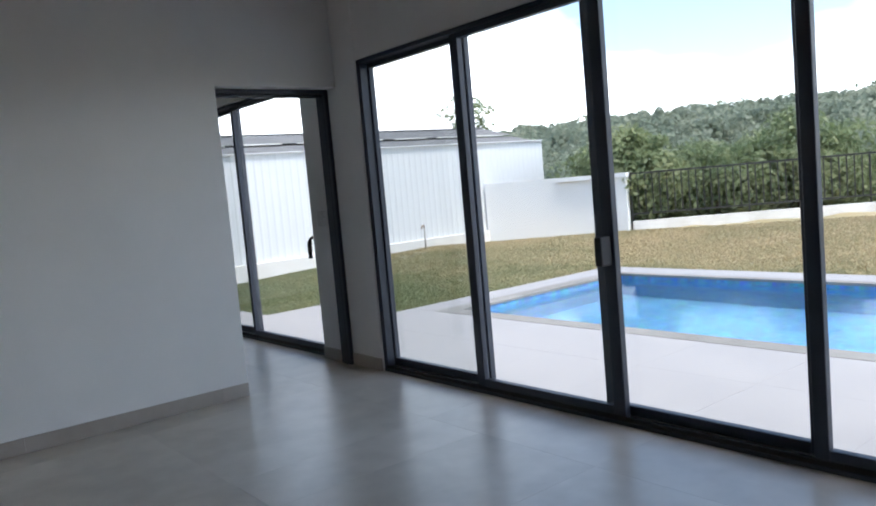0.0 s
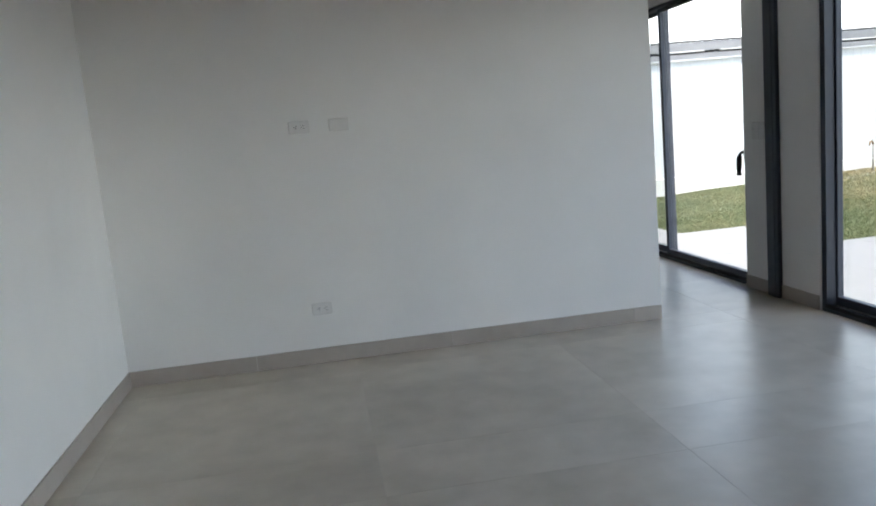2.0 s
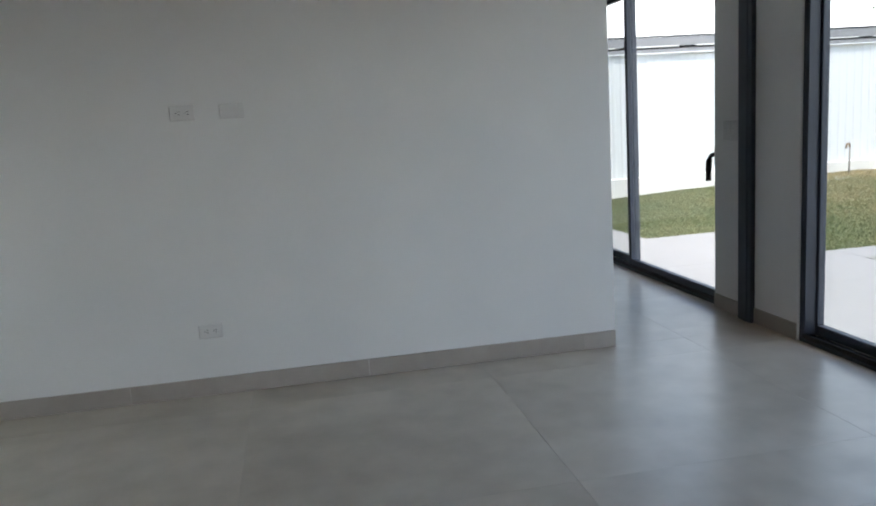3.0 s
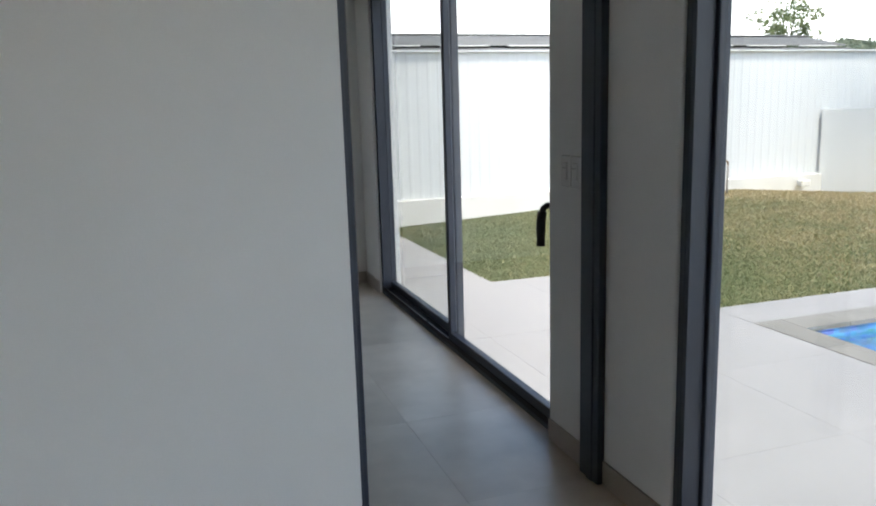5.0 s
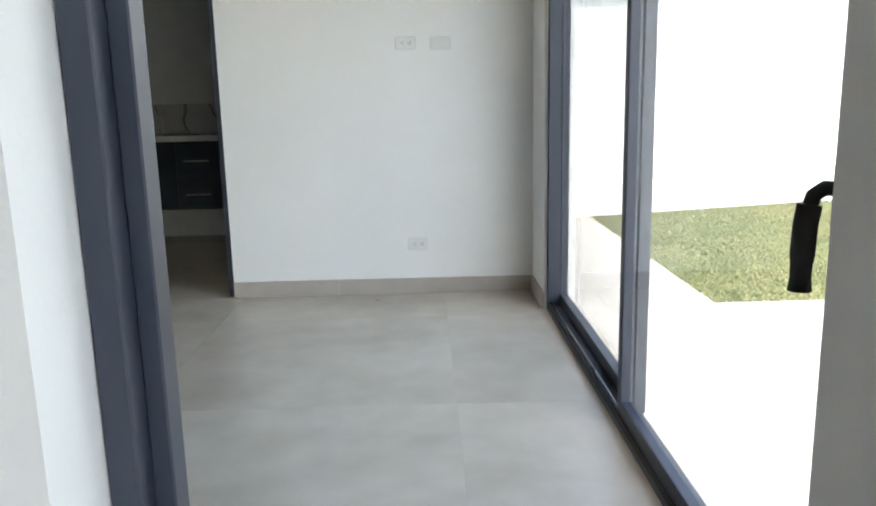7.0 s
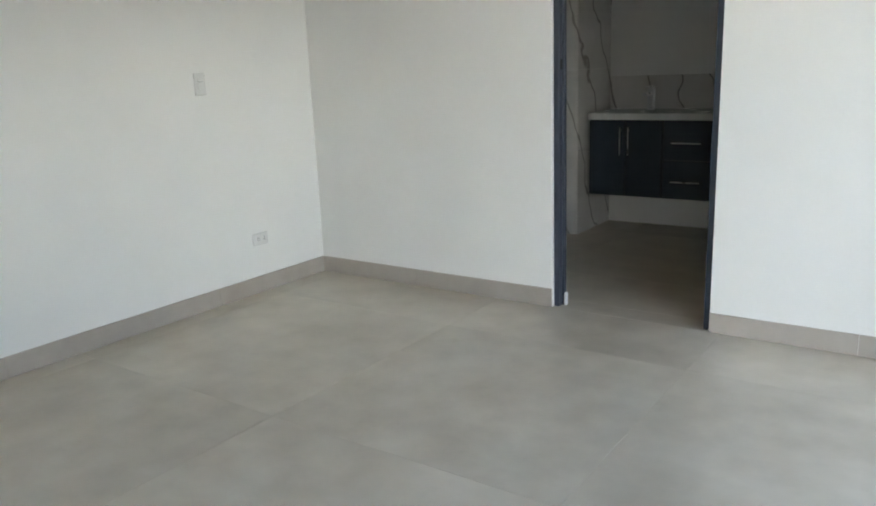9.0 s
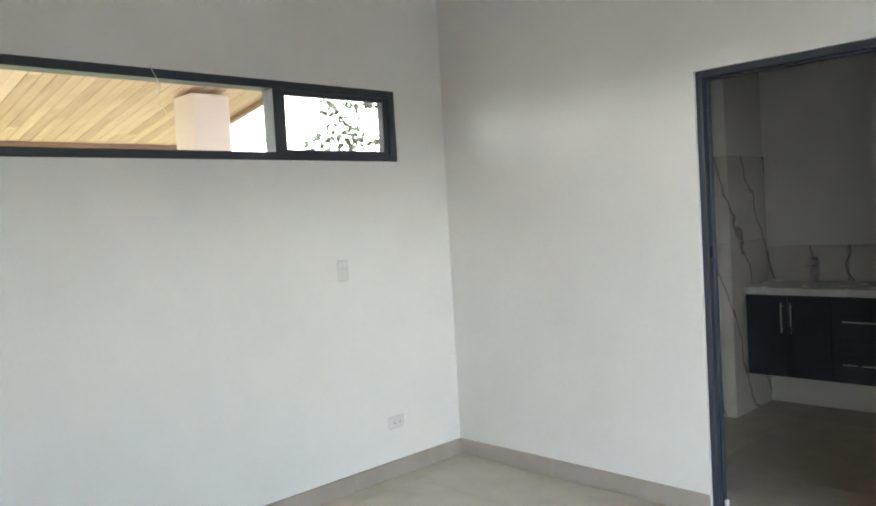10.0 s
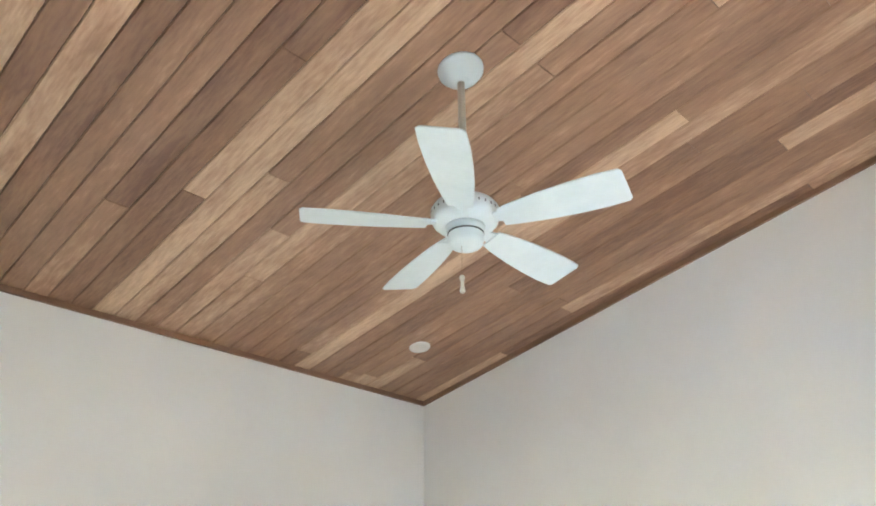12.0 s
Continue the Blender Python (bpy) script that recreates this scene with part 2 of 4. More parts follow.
MOSAIC = mosaic_material()
WATER = bpy.data.materials.new("pool_water")
WATER.use_nodes = True
_p = WATER.node_tree.nodes["Principled BSDF"]
_p.inputs["Base Color"].default_value = (0.60, 0.85, 1.0, 1)
_p.inputs["Roughness"].default_value, _p.inputs["IOR"].default_value = 0.10, 1.33
_p.inputs["Transmission Weight"].default_value = 1.0
_n = WATER.node_tree.nodes.new("ShaderNodeTexNoise")
_n.inputs["Scale"].default_value = 5.0
_b = WATER.node_tree.nodes.new("ShaderNodeBump")
_b.inputs["Strength"].default_value, _b.inputs["Distance"].default_value = 0.05, 0.02
WATER.node_tree.links.new(_n.outputs["Fac"], _b.inputs["Height"])
WATER.node_tree.links.new(_b.outputs[0], _p.inputs["Normal"])

# ---- building helpers ----


def box(bm, x0, y0, z0, x1, y1, z1, bevel=0.0, seg=1):
    vs = [bm.verts.new(c) for c in ((x0, y0, z0), (x1, y0, z0), (x1, y1, z0), (x0, y1, z0), (x0, y0, z1), (x1, y0, z1), (x1, y1, z1), (x0, y1, z1))]
    fs = [bm.faces.new([vs[i] for i in q]) for q in ((0, 3, 2, 1), (4, 5, 6, 7), (0, 1, 5, 4), (1, 2, 6, 5), (2, 3, 7, 6), (3, 0, 4, 7))]
    if bevel:
        es = list({e for f in fs for e in f.edges})
        bmesh.ops.bevel(bm, geom=es, offset=bevel, segments=seg, affect="EDGES", profile=0.5)
    return bm


def boxes(*rows, bevel=0.0, seg=1):
    bm = bmesh.new()
    for r in rows:
        box(bm, *r, bevel=bevel, seg=seg)
    return bm


def lathe(bm, rings, m=Matrix(), n=24):
    """A turned solid from (radius, height) rings, bottom to top."""
    loops = [[bm.verts.new(m @ Vector((r * math.cos(2 * math.pi * i / n), r * math.sin(2 * math.pi * i / n), z))) for i in range(n)] for r, z in rings]
    for a, b in zip(loops, loops[1:]):
        for i in range(n):
            bm.faces.new((a[i], a[(i + 1) % n], b[(i + 1) % n], b[i])).smooth = True
    bm.faces.new(loops[0][::-1])
    bm.faces.new(loops[-1])
    return bm


def tube(bm, pts, r, n=10, r_end=None):
    """A round bar along points, tapering to r_end."""
    pts = [Vector(p) for p in pts]
    loops = []
    for i, p in enumerate(pts):
        d = (pts[min(i + 1, len(pts) - 1)] - pts[max(i - 1, 0)]).normalized()
        q = d.to_track_quat("Z", "Y")
        rr = r if r_end is None else r + (r_end - r) * i / (len(pts) - 1)
        loops.append([bm.verts.new(p + q @ Vector((rr * math.cos(2 * math.pi * k / n), rr * math.sin(2 * math.pi * k / n), 0))) for k in range(n)])
    for a, b in zip(loops, loops[1:]):
        for i in range(n):
            bm.faces.new((a[i], a[(i + 1) % n], b[(i + 1) % n], b[i])).smooth = True
    bm.faces.new(loops[0][::-1])
    bm.faces.new(loops[-1])
    return bm


def prism(bm, poly, axis, a, b):
    """A flat outline, counter-clockwise or not, drawn out along an axis from a to b."""
    def at(p, v):
        return {"x": (v, p[0], p[1]), "y": (p[0], v, p[1]), "z": (p[0], p[1], v)}[axis]
    lo, hi = [bm.verts.new(at(p, a)) for p in poly], [bm.verts.new(at(p, b)) for p in poly]
    bm.faces.new(lo), bm.faces.new(hi[::-1])
    for i in range(len(poly)):
        j = (i + 1) % len(poly)
        bm.faces.new((lo[i], hi[i], hi[j], lo[j]))
    bmesh.ops.recalc_face_normals(bm, faces=bm.faces)
    return bm


def mesh(name, bm, material):
    me = bpy.data.meshes.new(name)
    bm.normal_update()
    bm.to_mesh(me)
    bm.free()
    me.materials.append(material)
    return me


def part(name, bm, material, parent, label=""):
    ob = new(name, mesh(name, bm, material))
    ob.parent = parent
    ob.matrix_parent_inverse = Matrix.Translation(parent.matrix_basis.translation).inverted() if parent.parent is None else Matrix()
    return tagged(ob, label)


def solid(name, bm, material, label, category, kind="", group=""):
    return tagged(new(name, mesh(name, bm, material)), label, category, group, kind)


def thing(name, label, category, at=(0, 0, 0), kind="", group=""):
    ob = new(name)
    ob.matrix_basis = Matrix.Translation(at)
    ob.empty_display_size = 0.1
    return tagged(ob, label, category, group, kind)


def cards(n, spread_fn, size, rng, lean=1.0):
    """Leaf cards: n quads at places from spread_fn, turned at random."""
    c = spread_fn(n)
    u = rng.normal(size=(n, 3))
    u /= np.linalg.norm(u, axis=1)[:, None]
    w = rng.normal(size=(n, 3)) * np.array((1, 1, lean))
    v = np.cross(u, w)
    v /= np.linalg.norm(v, axis=1)[:, None]
    s = size * rng.uniform(0.6, 1.4, (n, 1))
    v4 = np.stack((c - u * s, c + v * s * 0.55, c + u * s, c - v * s * 0.55), axis=1).reshape(-1, 3)
    return v4


def quads_mesh(name, v4, material):
    me = bpy.data.meshes.new(name)
    k = len(v4) // 4
    me.vertices.add(len(v4)), me.loops.add(len(v4)), me.polygons.add(k)
    me.vertices.foreach_set("co", v4.astype(np.float32).ravel())
    me.loops.foreach_set("vertex_index", np.arange(len(v4), dtype=np.int32))
    me.polygons.foreach_set("loop_start", np.arange(0, len(v4), 4, dtype=np.int32))
    me.update(calc_edges=True)
    me.materials.append(material)
    return me

# ---- plan ----
LEFT, BACK = -4.251, 3.847          # inner faces: blind wall, bathroom wall
PITCH = 0.163                     # slope of the roof
COLX = -0.005                     # column face
WX = 0.009                        # garden wall face in the bedroom
GRADE = -0.10                     # terrace level


def roof_z(x):
    return 3.246 + PITCH * (x - LEFT)


def wall_poly(x0, x1, z0=0.0, z1=None):
    """Outline in x and z of a wall piece up to the sloping ceiling, or to z1."""
    if z1 is None:
        return [(x0, z0), (x1, z0), (x1, roof_z(x1) + 0.006), (x0, roof_z(x0) + 0.006)]
    return [(x0, z0), (x1, z0), (x1, z1), (x0, z1)]


# ---- large structure ----
WL = "smooth white painted plaster wall"
bm = bmesh.new()
prism(bm, wall_poly(LEFT, -0.937), "y", 0, 0.17)
prism(bm, wall_poly(-0.937, COLX, 2.10), "y", 0, 0.17)
solid("wall_living_bedroom", bm, PAINT, WL + " with a doorway at its end", "wall", "structure")

bm = boxes((COLX, -0.289, -0.1, 0.15, 0.551, roof_z(COLX)), bevel=0.012, seg=3)
solid("wall_column", bm, PAINT, "white painted column between the two glazed openings", "wall", "structure")

bm = bmesh.new()
prism(bm, wall_poly(LEFT, -2.594), "y", BACK, BACK + 0.15)
prism(bm, wall_poly(-2.594, -1.772, 2.10), "y", BACK, BACK + 0.15)
prism(bm, wall_poly(-1.772, 0.18), "y", BACK, BACK + 0.15)
solid("wall_back", bm, PAINT, WL + " with the bathroom doorway", "wall", "structure")

CW0, CW1, CZ0, CZ1 = 0.60, 3.457, 1.832, 2.239     # high strip window
bm = boxes((LEFT - 0.15, -1.89, -0.1, LEFT, CW0, 3.246), (LEFT - 0.15, CW1, -0.1, LEFT, 6.25, 3.246),
           (LEFT - 0.15, CW0, -0.1, LEFT, CW1, CZ0), (LEFT - 0.15, CW0, CZ1, LEFT, CW1, 3.246))
solid("wall_left", bm, PAINT, WL + " with a long high strip window", "wall", "structure")

bm = boxes((WX, 3.434, -0.1, 0.18, BACK, roof_z(0.04)), (WX, 0.5515, 2.24, 0.18, 3.434, roof_z(0.04)),
           (-0.002, -6.52, 2.245, 0.14, -0.2895, roof_z(0)), (-0.002, -8.5, -0.1, 0.14, -6.52, roof_z(0)))
solid("wall_garden", bm, PAINT, "white painted garden wall around two large glazed openings", "wall", "structure")

bm = bmesh.new()
prism(bm, wall_poly(-6.2, LEFT - 0.15), "y", -1.89, -1.74)
prism(bm, wall_poly(-6.35, 0.14, -0.1), "y", -8.65, -8.5)
box(bm, -6.35, -8.5, -0.1, -6.2, -1.74, roof_z(-6.2))
solid("wall_hall", bm, PAINT, "white painted walls closing the hall", "wall", "structure")

bm = bmesh.new()
prism(bm, wall_poly(LEFT - 0.15, -1.15, -0.1), "y", 6.12, 6.27)
box(bm, -1.30, BACK + 0.15, -0.1, -1.15, 6.12, roof_z(-1.3))
solid("wall_bathroom", bm, PAINT, "white painted bathroom walls in shade", "wall", "structure")
bm = bmesh.new()
prism(bm, wall_poly(-3.37, -3.235, 0), "y", 5.53, 6.12)
solid("wall_shower", bm, PAINT, "short white shower partition clad with marble tiles", "wall", "structure")

slab = solid("floor", boxes((-6.35, -8.65, -0.12, 0.0085, 6.27, -0.0013)), GROUT, "grey grout bed under large porcelain tiles", "floor", "structure")

# wooden ceiling: boards along the slope, one mesh with its backing


def board_mesh(bm, x0, x1, y0, y1, width, rng, shortest, longest, lift=0.0):
    y = y0
    while y < y1 - 0.001:
        ye = min(y + width, y1)
        x = x0 - rng.uniform(0, longest * 0.8)
        while x < x1:
            xe = x + rng.uniform(shortest, longest)
            a, b = max(x, x0), min(xe, x1)
            if b - a > 0.02:
                j = rng.uniform(0, 0.0025) + lift
                c, g = 0.004, 0.0016
                low = [(a + g, y + g + c), (b - g, y + g + c), (b - g, ye - g - c), (a + g, ye - g - c)]
                mid = [(a + g, y + g), (b - g, y + g), (b - g, ye - g), (a + g, ye - g)]
                v0 = [bm.verts.new((p, q, roof_z(p) + j)) for p, q in low]
                v1 = [bm.verts.new((p, q, roof_z(p) + j + 0.004)) for p, q in mid]
                v2 = [bm.verts.new((p, q, roof_z(p) + 0.016 + lift)) for p, q in mid]
                bm.faces.new(v0[::-1])
                for lo, hi in ((v0, v1), (v1, v2)):
                    for i in range(4):
                        bm.faces.new((lo[i], lo[(i + 1) % 4], hi[(i + 1) % 4], hi[i]))
            x = xe
        y = ye


rng_boards = random.Random(5)
bm = bmesh.new()
board_mesh(bm, -6.2, 0.02, -8.5, 6.12, 0.104, rng_boards, 1.1, 4.0)
prism(bm, [(-6.4, roof_z(-6.4) + 0.02), (0.16, roof_z(0.16) + 0.02), (0.16, roof_z(0.16) + 0.2), (-6.4, roof_z(-6.4) + 0.2)], "y", -8.7, 6.3)
solid("ceiling", bm, WOOD, "sloping ceiling of narrow varnished hardwood boards", "ceiling", "structure")

bm = bmesh.new()
board_mesh(bm, -9.07, LEFT - 0.16, 0.0, 4.52, 0.104, rng_boards, 0.8, 2.8, lift=0.01)
prism(bm, [(-9.1, roof_z(-9.1) + 0.028), (-6.42, roof_z(-6.42) + 0.028), (-6.42, roof_z(-6.42) + 0.2), (-9.1, roof_z(-9.1) + 0.2)], "y", -0.1, 4.56)
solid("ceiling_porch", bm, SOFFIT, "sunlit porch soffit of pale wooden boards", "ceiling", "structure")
bm = bmesh.new()
prism(bm, [(-9.14, roof_z(-9.1) - 0.03), (-9.08, roof_z(-9.1) - 0.03), (-9.08, roof_z(-9.1) + 0.2), (-9.14, roof_z(-9.1) + 0.2)], "y", -0.1, 4.6)
prism(bm, [(-9.08, roof_z(-9.08) - 0.03), (LEFT - 0.16, roof_z(LEFT) - 0.05), (LEFT - 0.16, roof_z(LEFT) + 0.15), (-9.08, roof_z(-9.08) + 0.2)], "y", 4.53, 4.59)
solid("trim_porch", bm, WOOD_TRIM, "brown wooden fascia along the porch eaves", "trim", "structure")
solid("porch_column", boxes((-7.56, 3.70, -0.3, -7.2, 4.065, roof_z(-7.56) + 0.01), bevel=0.01), BLUSH, "square pale pink plastered porch column under the soffit", "column")
solid("ground_porch", boxes((-9.3, -1.7, -0.3, LEFT - 0.16, 5.0, -0.06)), COPING, "grey porch paving outside the strip window", "pavement", "structure")

# ceiling trim round the bedroom
bm = bmesh.new()
box(bm, LEFT + 0.001, 0.172, roof_z(LEFT) - 0.028, LEFT + 0.018, BACK, roof_z(LEFT) - 0.001)
for y0, y1 in ((BACK - 0.016, BACK - 0.001), (0.171, 0.186)):
    prism(bm, [(LEFT + 0.019, roof_z(LEFT) - 0.026), (-0.001, roof_z(0) - 0.028), (-0.001, roof_z(0) - 0.001), (LEFT + 0.019, roof_z(LEFT) + 0.0015)], "y", y0, y1)
solid("trim_ceiling", bm, WOOD_TRIM, "thin brown wooden moulding under the ceiling boards", "trim", "structure")

# ---- door frames ----


def door_frame(name, label, x0, x1, y0, y1, stop, side_hole, s=0.024, s_far=0.024):
    """Dark metal frame in a doorway: two jambs and a head, each with a stop."""
    d = thing(name, label, "door frame", ((x0 + x1) / 2, (y0 + y1) / 2, 0), kind="structure")
    w = 0.032
    zt = 2.098
    for a, b, side in ((x0 + 0.002, x0 + w, 1), (x1 - w, x1 - 0.002, -1)):
        bm = boxes((a, y0, 0.001, b, y1, zt), bevel=0.002)
        e = (b, b + s) if side > 0 else (a - s_far, a)
        box(bm, e[0] + (0.0005 if side > 0 else 0), stop[0], 0.001, e[1] - (0 if side > 0 else 0.0005), stop[1], zt - w, bevel=0.002)
        j = part("jamb", bm, FRAME, d, "dark grey metal jamb")
        if side == side_hole:
            yh = (y0 + stop[0]) / 2 + 0.008
            part("strike_plate", boxes((b, yh - 0.011, 1.235, b + 0.0025, yh + 0.011, 1.285)), RUBBER, j, "small black latch recess")
        else:
            part("latch_plate", boxes((a - 0.002, y0 + 0.012, 0.80, a, y0 + 0.03, 0.92)), FRAME, j, "thin dark latch plate")
    part("head", boxes((x0 + w, y0, zt - w, x1 - w, y1, zt), (x0 + w + s, stop[0], zt - w - s, x1 - w - s_far, stop[1], zt - w - 0.0005), bevel=0.002), FRAME, d)
    return d


door_frame("door_1", "dark metal frame of a doorway without a leaf", -0.937, COLX, 0.106, 0.236, (0.14, 0.18), 1, 0.022, 0.006)
door_frame("door_2", "dark metal frame of the bathroom doorway", -2.594, -1.772, BACK + 0.016, BACK + 0.09, (BACK + 0.05, BACK + 0.085), 1, 0.010, 0.010)

solid("trim_offcut", boxes((-2.5515, BACK + 0.052, 0.0, -2.540, BACK + 0.08, 0.07), bevel=0.002), PAINT, "small white trim offcut standing against the bathroom door jamb", "offcut")

# ---- glazing ----


def glazed_panel(parent, y0, y1, z0, z1, xc, edge0, edge1, tint=None, rail=0.055):
    """A framed pane in the plane x = xc; edge0 and edge1 are the widths of its stiles."""
    h = 0.021
    p = part("sash", boxes((xc - h, y0, z0, xc + h, y0 + edge0, z1), (xc - h, y1 - edge1, z0, xc + h, y1, z1),
                           (xc - h, y0 + edge0, z0, xc + h, y1 - edge1, z0 + rail), (xc - h, y0 + edge0, z1 - rail * 0.6, xc + h, y1 - edge1, z1),
                           bevel=0.003), FRAME, parent, "dark aluminium sliding sash")
    g = part("pane", boxes((xc - 0.004, y0 + edge0 - 0.006, z0 + rail - 0.008, xc + 0.004, y1 - edge1 + 0.006, z1 - rail * 0.6 + 0.008)), tint or GLASS, p, "clear glass pane")
    g.visible_shadow = False
    return p


def glazing(name, label, x, y0, y1, z1, panels):
    """Sliding panels in a dark frame whose middle lies at x."""
    w = thing(name, label, "sliding window", (x, (y0 + y1) / 2, 0), kind="structure")
    f = 0.026
    a, b = x - 0.058, x + 0.0505
    part("window_frame", boxes((a, y0, -0.02, b, y0 + f, z1), (a, y1 - f, -0.02, b, y1, z1),
                               (a, y0 + f, z1 - f, b, y1 - f, z1), (a, y0 + f, -0.02, b, y1 - f, 0.022), bevel=0.002), FRAME, w)
    part("track", boxes((x - 0.030, y0 + f, 0.022, x - 0.026, y1 - f, 0.034)), STEEL, w, "thin metal sliding rail")
    part("track", boxes((x + 0.024, y0 + f, 0.022, x + 0.028, y1 - f, 0.034)), STEEL, w, "thin metal sliding rail")
    part("gasket", boxes((a + 0.002, y0 + f, 0.0225, a + 0.008, y1 - f, 0.046)), RUBBER, w)
    part("cover_strip", boxes((a + 0.0005, y1 - f - 0.0195, 0.047, x + 0.0065, y1 - f - 0.0003, z1 - f - 0.001), bevel=0.001), FRAME, w)
    out = []
    for p0, p1, track, e0, e1, tint in panels:
        out.append(glazed_panel(w, p0, p1, 0.036, z1 - f - 0.003, x + track, e0, e1, tint))
    return out


GX, BX = 0.060, 0.085
# The last two panels of window_1 are unseen, added to let in more light.
liv = glazing("window_1", "wide dark-framed sliding glass doors to the terrace", GX, -6.52, -0.2895, 2.243,
              [(-1.37, -0.316, 0.028, 0.05, 0.034, TINT), (-2.434, -1.297, -0.026, 0.075, 0.07, None), (-3.405, -2.27, 0.028, 0.05, 0.05, None), (-4.48, -3.393, -0.026, 0.05, 0.062, None), (-5.51, -4.42, 0.028, 0.05, 0.05, None), (-6.49, -5.45, -0.026, 0.03, 0.055, None)])
bed = glazing("window_2", "dark-framed sliding glass doors of the bedroom", BX, 0.552, 3.4335, 2.236,
              [(0.579, 1.936, -0.026, 0.04, 0.045, None), (1.916, 3.407, 0.028, 0.045, 0.018, TINT)])


def lever(parent, y, z, grip):
    """A black turn lever: plate, curved neck and hanging grip."""
    x = BX - 0.0475
    part("handle_plate", boxes((x - 0.008, y - 0.013, z - 0.02, x, y + 0.013, z + 0.085), bevel=0.003), BLACK, parent, "black handle plate")
    bm = bmesh.new()
    tube(bm, [(x - 0.006, y, z + 0.045), (x - 0.026, y, z + 0.047), (x - 0.043, y, z + 0.036), (x - 0.050, y, z + 0.012)], 0.0125, 12)
    tube(bm, [(x - 0.0485, y, z + 0.022), (x - 0.053, y, z - 0.01), (x - 0.055, y, z - grip * 0.5), (x - 0.055, y, z - grip)], 0.019, 12)
    part("handle", bm, BLACK, parent, "black lever handle hanging down")


lever(bed[0], 0.597, 0.935, 0.118)
part("handle", boxes((-0.072, -2.418, 0.835, 0.0125, -2.372, 0.985), bevel=0.008, seg=2), BLACK, liv[1], "black pull handle block")

# high strip window
cw = thing("window_3", "long low dark-framed strip window high in the wall", "window", (LEFT - 0.08, 2.0, CZ0), kind="structure")
X0, X1 = LEFT - 0.10, LEFT - 0.002
part("window_frame", boxes((X0, CW0, CZ0, X1, CW0 + 0.05, CZ1), (X0, CW1 - 0.05, CZ0, X1, CW1, CZ1), (X0, CW0 + 0.05, CZ0, X1, CW1 - 0.05, CZ0 + 0.042),
                           (X0, CW0 + 0.05, CZ1 - 0.042, X1, CW1 - 0.05, CZ1), (X0, 2.638, CZ0 + 0.042, X1, 2.693, CZ1 - 0.042), bevel=0.002), FRAME, cw)
for a, b in ((CW0 + 0.045, 2.643), (2.688, CW1 - 0.045)):
    part("pane", boxes((LEFT - 0.055, a, CZ0 + 0.038, LEFT - 0.047, b, CZ1 - 0.038)), GLASS, cw).visible_shadow = False
part("opening_sash", boxes((LEFT - 0.045, 2.695, CZ0 + 0.043, LEFT - 0.012, 2.715, CZ1 - 0.043), (LEFT - 0.045, CW1 - 0.085, CZ0 + 0.043, LEFT - 0.012, CW1 - 0.0505, CZ1 - 0.043),
                           (LEFT - 0.045, 2.715, CZ0 + 0.043, LEFT - 0.012, CW1 - 0.085, CZ0 + 0.058), (LEFT - 0.045, 2.715, CZ1 - 0.068, LEFT - 0.012, CW1 - 0.085, CZ1 - 0.043)), FRAME, cw)
bm = bmesh.new()
tube(bm, [(LEFT + 0.004, 2.000, CZ1 + 0.01), (LEFT + 0.008, 2.025, CZ1 - 0.04), (LEFT + 0.01, 2.040, 2.16), (LEFT + 0.014, 2.025, 2.12), (LEFT + 0.012, 2.030, 2.075), (LEFT + 0.016, 2.060, 2.04)], 0.0022, 6)
solid("loose_wire", bm, PVC, "thin pale loose wire hanging over the strip window", "wire")

# ---- sockets and switches ----


def wall_plate(name, label, category, at, turn, kind_of, group=""):
    """A white plate on a wall; local y is out of the wall."""
    t = thing(name, label, category, at, group=group)
    r = Matrix.Rotation(radians(turn), 4, "Z")
    upright = kind_of == "switch"
    w, h = (0.036, 0.059) if upright else (0.059, 0.036)

    def add(nm, rows, material, parent, label="", bevel=0.0):
        bm = boxes(*rows, bevel=bevel)
        bmesh.ops.transform(bm, matrix=Matrix.Translation(at) @ r, verts=bm.verts)
        return part(nm, bm, material, parent, label)
    plate = add("plate", [(-w, 0, -h, w, 0.0085, h)], PLASTIC, t, bevel=0.004)
    if upright:
        add("rocker", [(-0.016, 0.008, -0.033, 0.016, 0.013, 0.033)], PLASTIC, plate, bevel=0.002)
        add("rocker_line", [(-0.015, 0.013, 0.012, 0.015, 0.0135, 0.0135)], HOLE, plate)
    elif kind_of == "socket":
        add("insert", [(-0.034, 0.008, -0.018, 0.034, 0.0105, 0.018)], PLASTIC, plate, bevel=0.001)
        slots = [(-0.026, 0.006), (-0.026, -0.008), (0.016, 0.006), (0.016, -0.008)]
        for x, z in slots:
            add("slot", [(x - 0.005, 0.0105, z, x + 0.004, 0.0110, z + 0.0028)], HOLE, plate)
        for x in (-0.026, 0.016):
            add("earth_hole", [(x + 0.009, 0.0105, -0.002, x + 0.013, 0.0110, 0.002)], HOLE, plate)
    else:
        add("cover", [(-0.045, 0.008, -0.024, 0.045, 0.0098, 0.024)], PLASTIC, plate, bevel=0.001)
    return t


